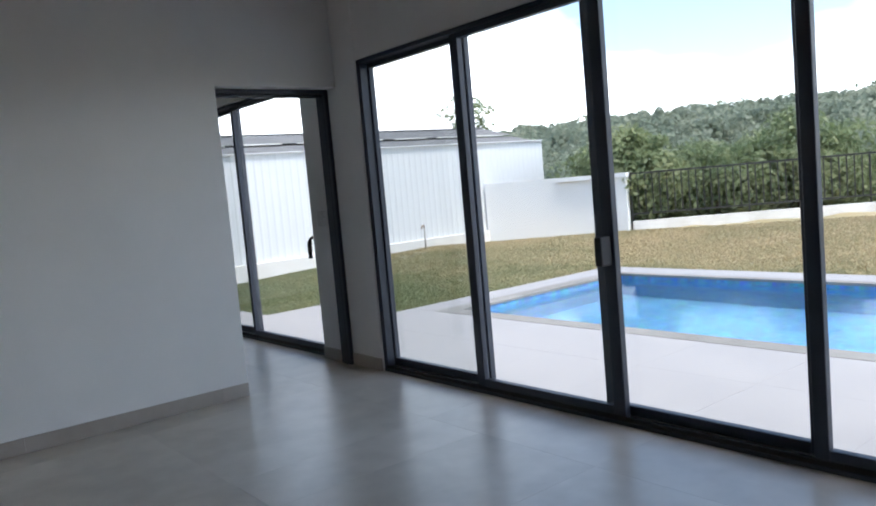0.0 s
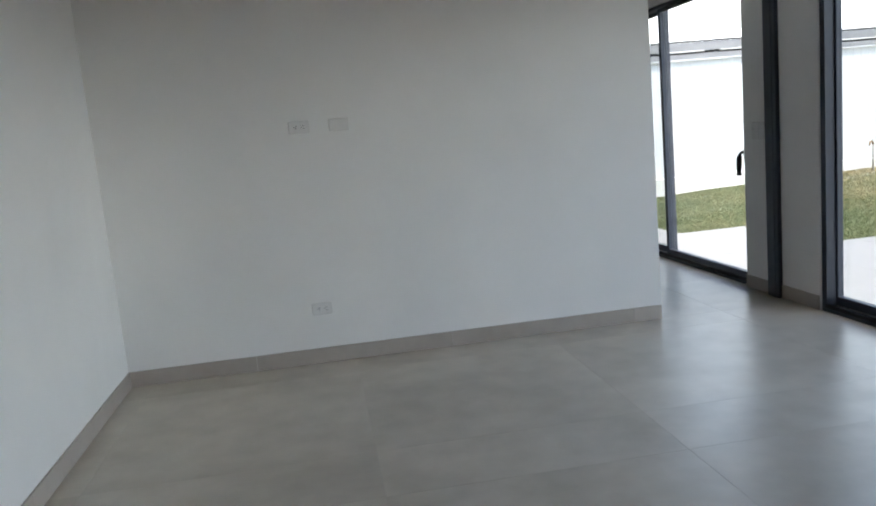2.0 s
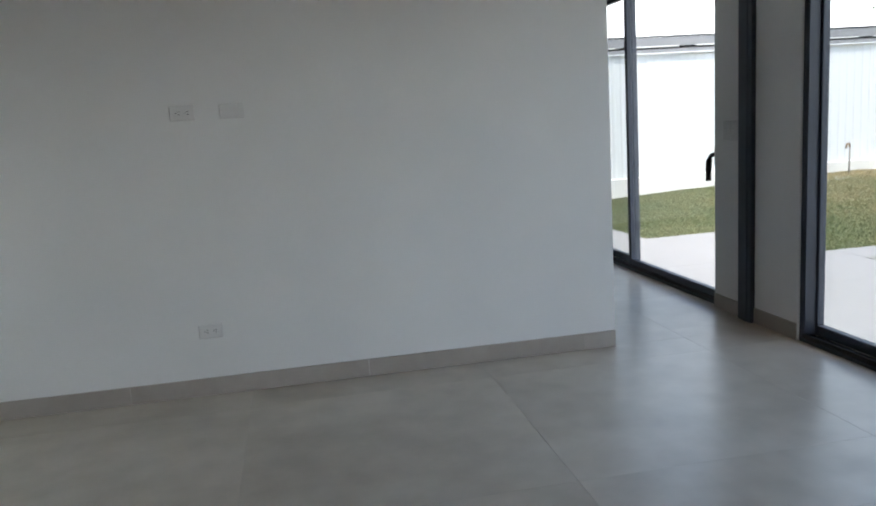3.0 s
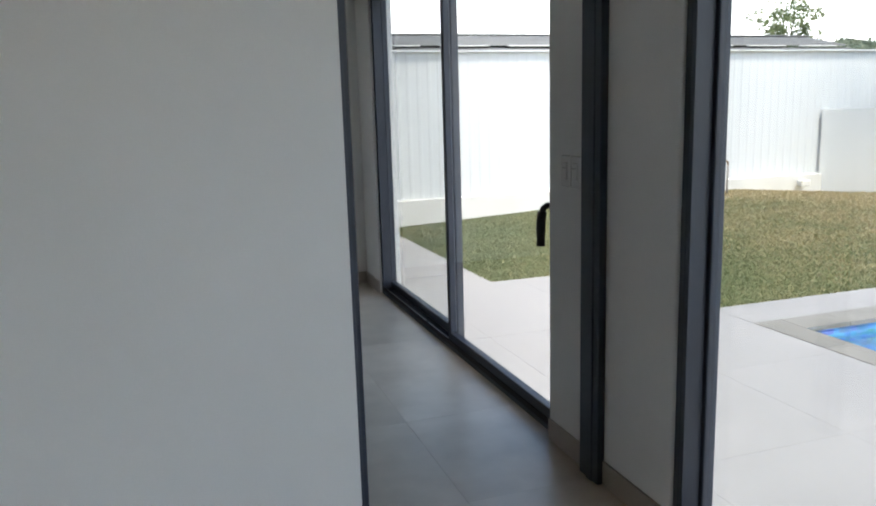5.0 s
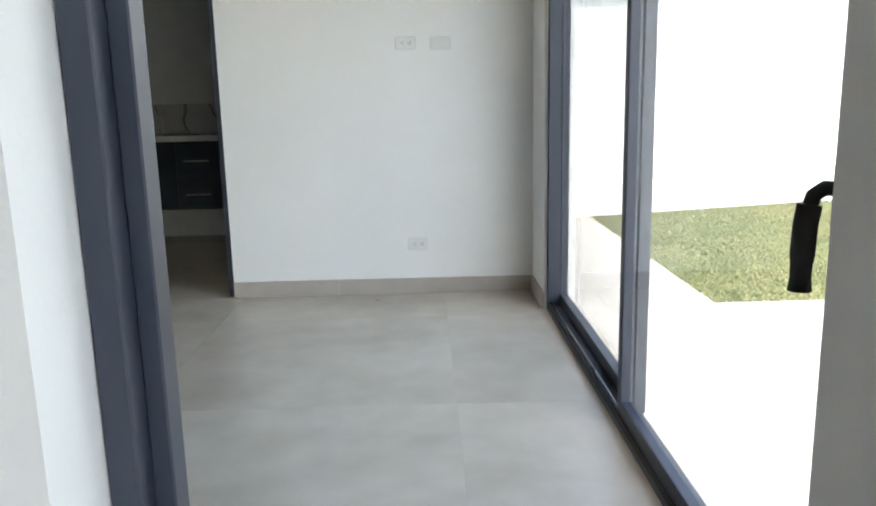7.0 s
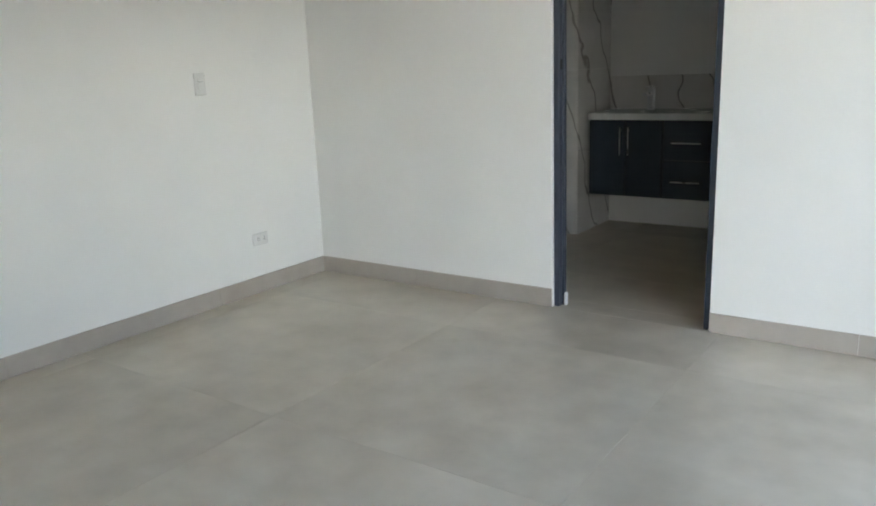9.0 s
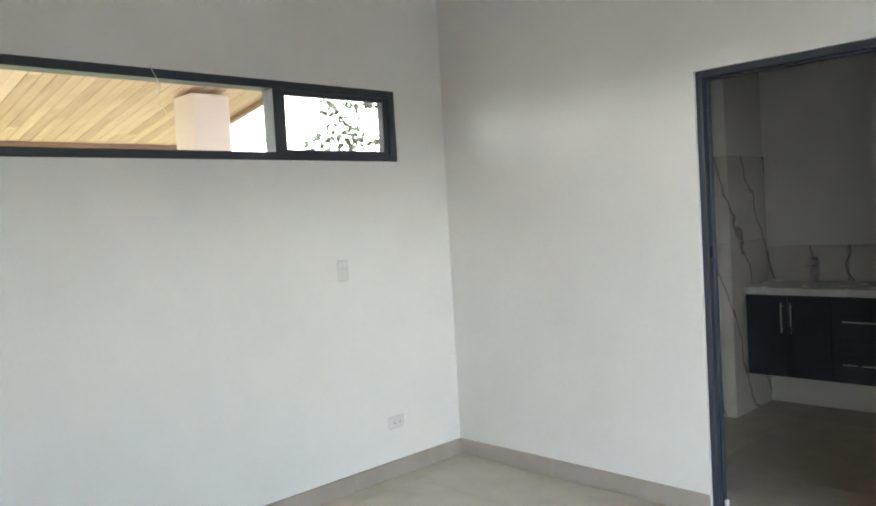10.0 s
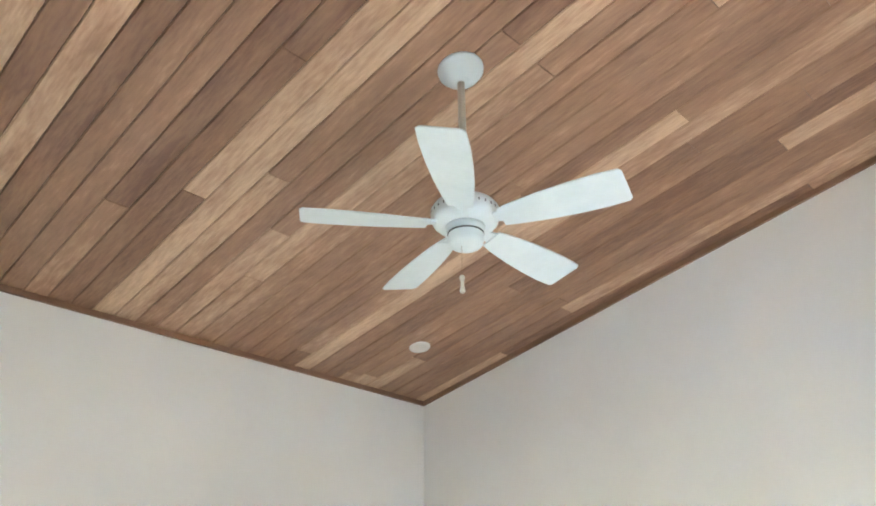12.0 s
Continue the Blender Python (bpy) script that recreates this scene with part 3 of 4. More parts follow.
SOCK, BLANK, SWI = "white double power socket plate", "blank white data plate", "white upright light switch plate"
G = "power and data plates"
wall_plate("wall_socket", SOCK + " at television height", "socket", (-3.113, 0, 1.415), 180, "socket", G)
wall_plate("blank_plate", BLANK + " at television height", "wall plate", (-2.882, 0, 1.413), 180, "blank", G)
wall_plate("wall_socket", SOCK + " low on the living room wall", "socket", (-3.097, 0, 0.334), 180, "socket", G)
wall_plate("wall_socket", SOCK + " high on the bedroom wall", "socket", (-0.711, BACK, 1.448), 180, "socket", G)
wall_plate("blank_plate", BLANK + " high on the bedroom wall", "wall plate", (-0.514, BACK, 1.444), 180, "blank", G)
wall_plate("wall_socket", SOCK + " low beside the bathroom doorway", "socket", (-0.672, BACK, 0.301), 180, "socket", G)
wall_plate("wall_socket", SOCK + " low on the strip window wall", "socket", (LEFT, 3.322, 0.322), -90, "socket", G)
wall_plate("light_switch", SWI + " under the strip window", "switch", (LEFT, 3.008, 1.23), -90, "switch", "light switches")
for y in (0.320, 0.398):
    wall_plate("light_switch", SWI + " on the column beside the doorway", "switch", (COLX, y, 1.135), 90, "switch", "light switches")

# ---- ceiling fan ----
FX, FY, FH = -2.16, 2.018, 0.097
fz = roof_z(FX)
fan = thing("ceiling_fan", "white five-blade ceiling fan on a long rod, at rest", "ceiling fan", (FX, FY, fz))
tilt = Matrix.Translation((FX, FY, fz)) @ Matrix.Rotation(-math.atan(PITCH), 4, "Y")
part("canopy", lathe(bmesh.new(), [(0.020, -0.058), (0.032, -0.056), (0.039, -0.048), (0.050, -0.044), (0.054, -0.033), (0.066, -0.028), (0.070, -0.015), (0.079, -0.010), (0.081, 0.004)], tilt, 32),
     FAN, fan, "stepped round white canopy")
part("rod", tube(bmesh.new(), [(FX, FY, fz - 0.06), (FX, FY, 2.99 + FH)], 0.0125, 14), FAN_ROD, fan, "cream down rod")
M0 = Matrix.Translation((FX, FY, FH))
motor = part("motor_housing", lathe(bmesh.new(), [(0.060, 2.862), (0.088, 2.866), (0.102, 2.880), (0.107, 2.900), (0.107, 2.920), (0.098, 2.934), (0.075, 2.945), (0.046, 2.962), (0.030, 2.985), (0.022, 3.01)], M0, 40), FAN, fan)
bm = bmesh.new()
for k in range(30):
    a = math.tau * k / 30
    bmm = Matrix.Translation((FX, FY, FH)) @ Matrix.Rotation(a, 4, "Z")
    vs = len(bm.verts)
    box(bm, 0.1060, -0.0022, 2.902, 0.1074, 0.0022, 2.911)
    bm.verts.ensure_lookup_table()
    bmesh.ops.transform(bm, matrix=bmm, verts=bm.verts[vs:])
part("vent_slot", bm, HOLE, motor, "row of small dark vent slots")
cup = part("switch_cup", lathe(bmesh.new(), [(0.030, 2.795), (0.045, 2.797), (0.052, 2.805), (0.055, 2.815), (0.055, 2.846), (0.058, 2.848), (0.062, 2.862)], M0, 32), FAN, fan, "rounded white switch cup")
part("seam", lathe(bmesh.new(), [(0.0555, 2.835), (0.0562, 2.835), (0.0562, 2.840), (0.0555, 2.840)], M0, 32), HOLE, cup)
bm = tube(bmesh.new(), [(FX - 0.005, FY - 0.015, 2.80 + FH), (FX - 0.006, FY - 0.015, 2.69 + FH)], 0.0005, 6)
part("pull_chain", bm, BRASS, fan, "thin brass pull chain")
part("pull_fob", lathe(bmesh.new(), [(0.007, -0.055), (0.0085, -0.05), (0.0055, -0.035), (0.0055, -0.018), (0.0085, -0.006), (0.006, 0.0)], Matrix.Translation((FX - 0.006, FY - 0.015, 2.695 + FH)), 12), FAN_ROD, fan, "pale pull-chain fob")
for k in range(5):
    turn = Matrix.Translation((FX, FY, 2.868 + FH)) @ Matrix.Rotation(radians(18 + 72 * k), 4, "Z") @ Matrix.Rotation(radians(-13), 4, "X")
    out = [(0.118, 0.038), (0.162, 0.047), (0.255, 0.060), (0.342, 0.067), (0.43, 0.070), (0.494, 0.067), (0.504, 0.056)]
    ring = [(x, w) for x, w in out] + [(x, -w) for x, w in reversed(out)]
    bm = bmesh.new()
    prism(bm, ring, "z", -0.003, 0.003)
    bmesh.ops.bevel(bm, geom=[e for e in bm.edges if abs(e.verts[0].co.z - e.verts[1].co.z) < 1e-6], offset=0.0015, segments=1, affect="EDGES")
    bmesh.ops.transform(bm, matrix=turn, verts=bm.verts)
    blade = part("blade", bm, FAN, fan)
    bm = bmesh.new()
    prism(bm, [(0.085, 0.014), (0.125, 0.026), (0.17, 0.030), (0.185, 0.0), (0.17, -0.030), (0.125, -0.026), (0.085, -0.014)], "z", 0.0032, 0.009)
    box(bm, 0.06, -0.012, 0.0035, 0.12, 0.012, 0.012)
    bmesh.ops.transform(bm, matrix=turn, verts=bm.verts)
    part("blade_iron", bm, FAN, blade)

# recessed downlight in the ceiling
DX, DY = -3.712, 3.300
dl = thing("downlight", "round white recessed downlight, switched off, in the boards", "ceiling light", (DX, DY, roof_z(DX)))
dm = Matrix.Translation((DX, DY, roof_z(DX))) @ Matrix.Rotation(-math.atan(PITCH), 4, "Y")
part("trim_ring", lathe(bmesh.new(), [(0.046, -0.009), (0.056, -0.009), (0.060, -0.004), (0.060, 0.002)], dm, 32), PLASTIC, dl)
part("diffuser", lathe(bmesh.new(), [(0.044, -0.0105), (0.0455, -0.0095), (0.0455, -0.004)], dm, 32), PLASTIC, dl, "frosted diffuser")

# ---- bathroom ----
van = thing("vanity_cabinet", "wall-hung dark navy vanity cabinet with steel bar handles", "bathroom cabinet", (-2.70, 5.85, 0.30))
V0, V1, VY = -3.17, -2.24, 5.62
part("body", boxes((V0, VY, 0.30, V1, 6.115, 0.848), bevel=0.002), NAVY, van)


def bar(bm, a, b, out):
    """A bar handle with two posts, standing off the front by out."""
    a, b = Vector(a), Vector(b)
    tube(bm, [a, b], 0.005, 10)
    for t in (0.12, 0.88):
        p = a.lerp(b, t)
        tube(bm, [p, p + Vector((0, out, 0))], 0.004, 8)
    return bm


for a, b, hx in ((V0 + 0.003, -2.895, -2.925), (-2.891, -2.622, -2.864)):
    d = part("cabinet_door", boxes((a, VY - 0.019, 0.303, b, VY - 0.001, 0.845), bevel=0.002), NAVY, van)
    part("handle", bar(bmesh.new(), (hx, VY - 0.045, 0.60), (hx, VY - 0.045, 0.80), 0.026), STEEL, d, "slim upright steel bar handle")
for z0, z1, hz in ((0.303, 0.572, 0.425), (0.577, 0.845, 0.695)):
    d = part("drawer", boxes((-2.617, VY - 0.019, z0, V1 - 0.003, VY - 0.001, z1), bevel=0.002), NAVY, van)
    part("handle", bar(bmesh.new(), (-2.55, VY - 0.045, hz), (-2.35, VY - 0.045, hz), 0.026), STEEL, d, "slim level steel bar handle")
solid("worktop", boxes((V0 - 0.005, VY - 0.03, 0.850, V1 + 0.02, 6.118, 0.898), bevel=0.004), QUARTZ, "white quartz worktop on the vanity cabinet", "worktop")
FXB, FYB = -2.838, 5.96
tap = thing("basin_tap", "tall square brushed-steel basin mixer tap on the worktop", "tap", (FXB, FYB, 0.898))
part("tap_body", boxes((FXB - 0.024, FYB - 0.024, 0.899, FXB + 0.024, FYB + 0.024, 1.055), bevel=0.004), STEEL, tap)
part("spout", boxes((FXB - 0.019, FYB - 0.15, 1.005, FXB + 0.019, FYB - 0.0245, 1.028), bevel=0.004), STEEL, tap)
part("lever", boxes((FXB - 0.017, FYB - 0.09, 1.062, FXB + 0.017, FYB + 0.02, 1.074), (FXB - 0.012, FYB - 0.012, 1.0555, FXB + 0.012, FYB + 0.012, 1.0615), bevel=0.002), STEEL, tap)

# ---- terrace, pool ----
ter = solid("terrace", boxes((0.14, -9.0, -0.3, 2.21, 2.30, GRADE - 0.005), (0.14, 2.30, -0.3, 1.95, 3.82, GRADE - 0.005), (0.19, 3.82, -0.3, 1.10, 7.24, GRADE - 0.005),
                             (2.21, 1.87, -0.3, 5.87, 2.30, GRADE - 0.005), (5.42, -9.0, -0.3, 5.87, 1.87, GRADE - 0.005)), PAVER, "mortar bed of the pale terrace paving", "pavement", "structure")
solid("threshold", boxes((0.111, -6.52, -0.12, 0.20, -0.2895, -0.045), (0.136, 0.552, -0.12, 0.20, 3.4335, -0.045)), PAVER, "pale stone threshold outside the sliding doors", "trim", "structure")
PX0, PX1, PY0, PY1, WZ, PB = 2.41, 5.32, -7.5, 1.65, -0.185, -1.35
bm = bmesh.new()
box(bm, PX0 - 0.2, PY0, PB - 0.15, PX0, PY1, GRADE - 0.031)
box(bm, PX1, PY0, PB - 0.15, PX1 + 0.095, PY1, GRADE - 0.031)
box(bm, PX0 - 0.2, PY1, PB - 0.15, PX1 + 0.095, PY1 + 0.2, GRADE - 0.031)
box(bm, PX0 - 0.2, PY0 - 0.2, PB - 0.15, PX1 + 0.095, PY0, GRADE - 0.031)
box(bm, PX0, PY0, PB - 0.15, PX1, PY1, PB)
solid("pool_basin", bm, MOSAIC, "rectangular pool basin lined with light blue mosaic", "swimming pool", "structure")
bm = bmesh.new()
gv = [[bm.verts.new((PX0 + (PX1 - PX0) * i / 40, PY0 + (PY1 - PY0) * j / 90, WZ + 0.0012 * noise.noise(Vector((i * 0.35, j * 0.35, 0))))) for j in range(91)] for i in range(41)]
for i in range(40):
    for j in range(90):
        bm.faces.new((gv[i][j], gv[i + 1][j], gv[i + 1][j + 1], gv[i][j + 1])).smooth = True
water = solid("water", bm, WATER, "clear blue pool water with faint ripples", "water", "structure")
water.visible_shadow = False

# ---- garden: ground sheet ----
FENCE = [Vector((8.2, 7.31)), Vector((9.25, 4.52)), Vector((12.5, 1.1)), Vector((22.2, -9.1))]
OUT = Vector((3.4, 3.2)).normalized()


def beyond(x, y):
    """How far a place lies past the boundary line."""
    return (Vector((x, y)) - FENCE[1]).dot(OUT)


def ground_z(x, y):
    rise = 0.026 * min(max(x - 3.0, 0), 6) * min(max((y - 2.2) / 1.5, 0), 1)
    z = GRADE - 0.015 + max(rise, min(max(0.055 * (x - 6.2), 0), 0.24)) + 0.09 * min(max((y - 2.6) / 4.6, 0), 1) * min(max((x - 1.2) / 2, 0), 1)
    s = max(beyond(x, y), 0)
    if y > 7.2:
        s = max(s, 0)
    if s > 0:
        z += -4.5 * (1 - math.exp(-s / 9.0))
        z += 14.5 * (1 / (1 + math.exp(-(s - 75) / 22)) - 1 / (1 + math.exp(75 / 22)))
        z += (0.4 + 0.02 * s) * noise.noise(Vector((x * 0.02, y * 0.02, 3.1))) * min(1, s / 20)
    return z


def lines(lo, hi, fixed, fine):
    v = set(fixed)
    step = fine
    p = 10.0
    while p < hi:
        v.add(round(p, 2))
        step *= 1.22
        p += step
    p, step = -10.0, fine
    while p > lo:
        v.add(round(p, 2))
        step *= 1.3
        p -= step
    q = -9.5
    while q < 10:
        v.add(round(q, 2))
        q += 0.5
    v |= {lo, hi}
    return sorted(v)


xs = lines(-300, 420, (0.1, 1.11, 1.96, 5.88), 0.7)
ys = lines(-300, 420, (-9.0, 2.31, 3.83, 7.25), 0.7)
bm = bmesh.new()
gv = {}


def gvert(i, j):
    if (i, j) not in gv:
        gv[i, j] = bm.verts.new((xs[i], ys[j], ground_z(xs[i], ys[j])))
    return gv[i, j]


for i in range(len(xs) - 1):
    for j in range(len(ys) - 1):
        cx, cy = (xs[i] + xs[i + 1]) / 2, (ys[j] + ys[j + 1]) / 2
        paved = (0.1 < cx < 5.88 and -9 < cy < 2.31) or (0.1 < cx < 1.96 and 2 < cy < 3.83) or (0.1 < cx < 1.11 and 3.6 < cy < 7.25)
        if not paved:
            f = bm.faces.new((gvert(i, j), gvert(i + 1, j), gvert(i + 1, j + 1), gvert(i, j + 1)))
            f.smooth = True
            f.material_index = 1 if beyond(cx, cy) > 0.6 or cy > 7.3 else 0
sheet = solid("ground", bm, GRASS, "dry patchy lawn and open ground falling away to a wooded hill", "ground", "structure")
sheet.data.materials.append(UNDER)

# ---- boundary walls and fence ----
FY0 = 7.31
fw = thing("boundary_fence", "tall white corrugated metal sheet fence on a limewashed plinth", "fence", (3.4, FY0, GRADE))
for k in range(13):
    a, b = -2.7 + k * 0.98, -2.7 + (k + 1) * 0.98
    bm = bmesh.new()
    prof = []
    n = 7
    for i in range(n):
        s = a + (b - a) * i / n
        w = (b - a) / n
        prof += [(s, 0.0), (s + w * 0.55, 0.0), (s + w * 0.66, 0.006), (s + w * 0.90, 0.006)]
    prof.append((b + 0.03, 0.0))
    off = FY0 + 0.03 - 0.001 * (k % 2)
    prism(bm, [(x, off - d) for x, d in prof] + [(x, off - d + 0.004) for x, d in reversed(prof)], "z", 0.24, 2.114)
    sh = part("sheet", bm, SHEET, fw, "white corrugated metal sheet")
    for z in (0.55, 1.45):
        part("screw", lathe(bmesh.new(), [(0.008, 0), (0.008, 0.004)], Matrix.Translation((a + 0.2, FY0 + 0.026, z)) @ Matrix.Rotation(radians(90), 4, "X"), 8), STEEL, sh)
part("plinth", boxes((-2.7, FY0 - 0.07, -0.35, 10.04, FY0 + 0.12, 0.252), bevel=0.01), PLINTH, fw, "low limewashed concrete plinth")
part("cap", boxes((-2.7, FY0 - 0.03, 2.114, 10.06, FY0 + 0.09, 2.136), bevel=0.003), SHEET, fw, "folded white metal cap")

nb = thing("neighbour_house", "low neighbouring house with a grey fibre-cement roof", "house", (7.0, 19.0, -0.3))
part("wall", boxes((-6.0, 16.5, -0.6, 18.6, 22.0, 2.64)), PAINT_OUT, nb)
SLOPES = [(15.9, 2.68, 17.25, 3.01, 0), (17.15, 3.07, 18.9, 3.48, 0), (18.92, 3.48, 22.6, 2.75, 1)]
for k in range(2):
    bm = bmesh.new()
    m = 130
    for y0, z0, y1, z1, back in SLOPES:
        if back != k:
            continue
        row0, row1, low0 = [], [], []
        for i in range(m * 4 + 1):
            x = -6.4 + 25.4 * i / (m * 4)
            w = 0.014 * math.sin(i * math.pi / 2)
            row0.append(bm.verts.new((x, y0, z0 + w)))
            row1.append(bm.verts.new((x, y1, z1 + w)))
            low0.append(bm.verts.new((x, y0, z0 + w - 0.012)))
        for i in range(m * 4):
            bm.faces.new((row0[i], row0[i + 1], row1[i + 1], row1[i])).smooth = True
            bm.faces.new((low0[i], low0[i + 1], row0[i + 1], row0[i]))
    part("roof", bm, ROOF, nb, "grey corrugated fibre-cement roof slope")
part("ridge_cap", boxes((-6.4, 18.8, 3.49, 19.0, 19.04, 3.53), bevel=0.01), ROOF, nb)
part("fascia", boxes((-6.4, 15.93, 2.55, 19.0, 15.97, 2.65), bevel=0.004), IRON, nb, "dark eaves board")
for k in range(13):
    x0 = -6.4 + k * 1.95
    part("flashing", boxes((x0, 17.08, 3.03, x0 + 1.4, 17.2, 3.065), bevel=0.003), PLINTH, nb, "pale lap flashing")

lw = thing("low_wall", "low white plastered boundary wall with an overhanging flat cap", "wall", (8.55, 5.85, 0.0))


def along(bm, a, b, z0, z1, half, off=0.0):
    """An upright slab from a to b on the plan, half as thick as given to either side."""
    d = (b - a).normalized()
    n2 = Vector((d.y, -d.x))
    p = [a + n2 * (off + half), b + n2 * (off + half), b + n2 * (off - half), a + n2 * (off - half)]
    prism(bm, [(q.x, q.y) for q in p], "z", z0, z1)
    return bm


A, B = FENCE[0], FENCE[1]
part("wall_body", along(bmesh.new(), A, B, -0.5, 1.15, 0.07), PAINT_OUT, lw)
part("cap", along(bmesh.new(), A + (B - A) * 0.56, B + (B - A).normalized() * 0.12, 1.152, 1.235, 0.15), PAINT_OUT, lw, "white overhanging cap slab")
part("cap", along(bmesh.new(), A, A + (B - A) * 0.558, 1.151, 1.24, 0.072), PAINT_OUT, lw, "white low coping")
part("pier", along(bmesh.new(), B - (B - A).normalized() * 0.10, B + (B - A).normalized() * 0.10, -0.5, 1.1505, 0.10), PAINT_OUT, lw, "white end pier")

fence = thing("iron_fence", "black iron bar fence on a white kerb above the slope", "fence", (12.3, 1.1, 0.0))
kerb_ends = [FENCE[1] + Vector((0.1, -0.12)), FENCE[2], FENCE[3]]
for a, b in zip(kerb_ends, kerb_ends[1:]):
    part("kerb", along(bmesh.new(), a, b, -0.6, 0.265 if a.x < 10 else 0.25, 0.11), PLINTH, fence, "white plastered kerb")
    L = (b - a).length
    d = (b - a).normalized()
    n = int(L / 0.135)
    part("rail", along(bmesh.new(), a, b, 1.18, 1.215, 0.016), IRON, fence)
    part("rail", along(bmesh.new(), a, b, 0.39, 0.42, 0.016), IRON, fence)
    shared = {}
    for i in range(n + 1):
        p = a + d * (L * i / n)
        post = i % 16 == 0
        key = "post" if post else "bar"
        r, z0, z1 = (0.014, 0.2, 1.23) if post else (0.010, 0.421, 1.179)
        if key not in shared:
            shared[key] = mesh(key, boxes((-r, -r, z0, r, r, z1)), IRON)
        o = new(key, shared[key])
        o.parent = fence
        o.matrix_parent_inverse = Matrix.Translation((12.3, 1.1, 0.0)).inverted()
        o.matrix_basis = Matrix.Translation((p.x, p.y, 0)) @ Matrix.Rotation(math.atan2(d.y, d.x), 4, "Z")

# garden tap by the fence
st = thing("garden_tap", "grey standpipe with a bent garden tap", "tap", (6.15, 6.98, 0.05))
part("pipe", tube(bmesh.new(), [(6.15, 6.98, -0.02), (6.15, 6.98, 0.50)], 0.014, 10), COPING, st)
part("spout", tube(bmesh.new(), [(6.15, 6.98, 0.50), (6.14, 6.97, 0.54), (6.09, 6.95, 0.555), (6.05, 6.93, 0.53), (6.045, 6.93, 0.48)], 0.014, 10), BRASS, st, "brass spout")
part("tap_knob", boxes((6.115, 6.945, 0.56, 6.155, 6.965, 0.585), bevel=0.003), STEEL, st)
bm = tube(bmesh.new(), [(x, y, ground_z(x, y) + 0.012) for x, y in ((5.2, 6.55), (5.5, 6.5), (5.8, 6.6), (6.0, 6.75), (5.9, 6.85), (5.7, 6.8))], 0.012, 8)
solid("hose", bm, PVC, "short pale hose lying on the lawn", "hose")
bm = boxes((7.62, 7.08, 0.08, 7.80, 7.20, 0.18), bevel=0.02, seg=2)
solid("loose_stone", bm, PLINTH, "pale stone lying at the foot of the fence", "stone")

# ---- trees ----
rng = np.random.default_rng(11)


def crown_places(cx, cy, cz, rx, ry, rz, clumps):
    cen = rng.normal(size=(clumps, 3))
    cen /= np.linalg.norm(cen, axis=1)[:, None]
    cen *= rng.uniform(0.35, 1.0, (clumps, 1)) * np.array((rx, ry, rz))
    rad = rng.uniform(0.16, 0.34, clumps) * (rx + ry + rz) / 3

    def fn(n):
        k = rng.integers(0, clumps, n)
        o = rng.normal(size=(n, 3))
        o *= (rng.uniform(0.3, 1, (n, 1)) ** 0.4) / np.linalg.norm(o, axis=1)[:, None]
        return np.array((cx, cy, cz)) + cen[k] + o * rad[k][:, None] * np.array((1, 1, 0.75))
    return fn, cen + np.array((cx, cy, cz))


def crown_shell(at, r, rz, n, size):
    """A rounded crown of lobes, its leaf clumps facing outwards."""
    lobes = 9
    lc = rng.normal(size=(lobes, 3))
    lc[:, 2] = np.abs(lc[:, 2]) * 0.8
    lc *= rng.uniform(0.35, 0.72, (lobes, 1)) / np.linalg.norm(lc, axis=1)[:, None]
    lr = rng.uniform(0.28, 0.5, lobes)
    k = rng.integers(0, lobes, n)
    d = rng.normal(size=(n, 3))
    d[:, 2] += 0.35
    d /= np.linalg.norm(d, axis=1)[:, None]
    c = (lc[k] + d * (lr[k] * rng.uniform(0.75, 1.12, n))[:, None]) * np.array((r, r, rz)) + np.array(at)
    nn = d + rng.normal(0, 0.42, (n, 3))
    u = np.cross(nn, rng.normal(size=(n, 3)))
    u /= np.linalg.norm(u, axis=1)[:, None]
    v = np.cross(nn, u)
    v /= np.linalg.norm(v, axis=1)[:, None]
    s4 = size * rng.uniform(0.6, 1.4, (n, 1))
    return np.stack((c - u * s4, c + v * s4 * 0.6, c + u * s4, c - v * s4 * 0.6), axis=1).reshape(-1, 3)


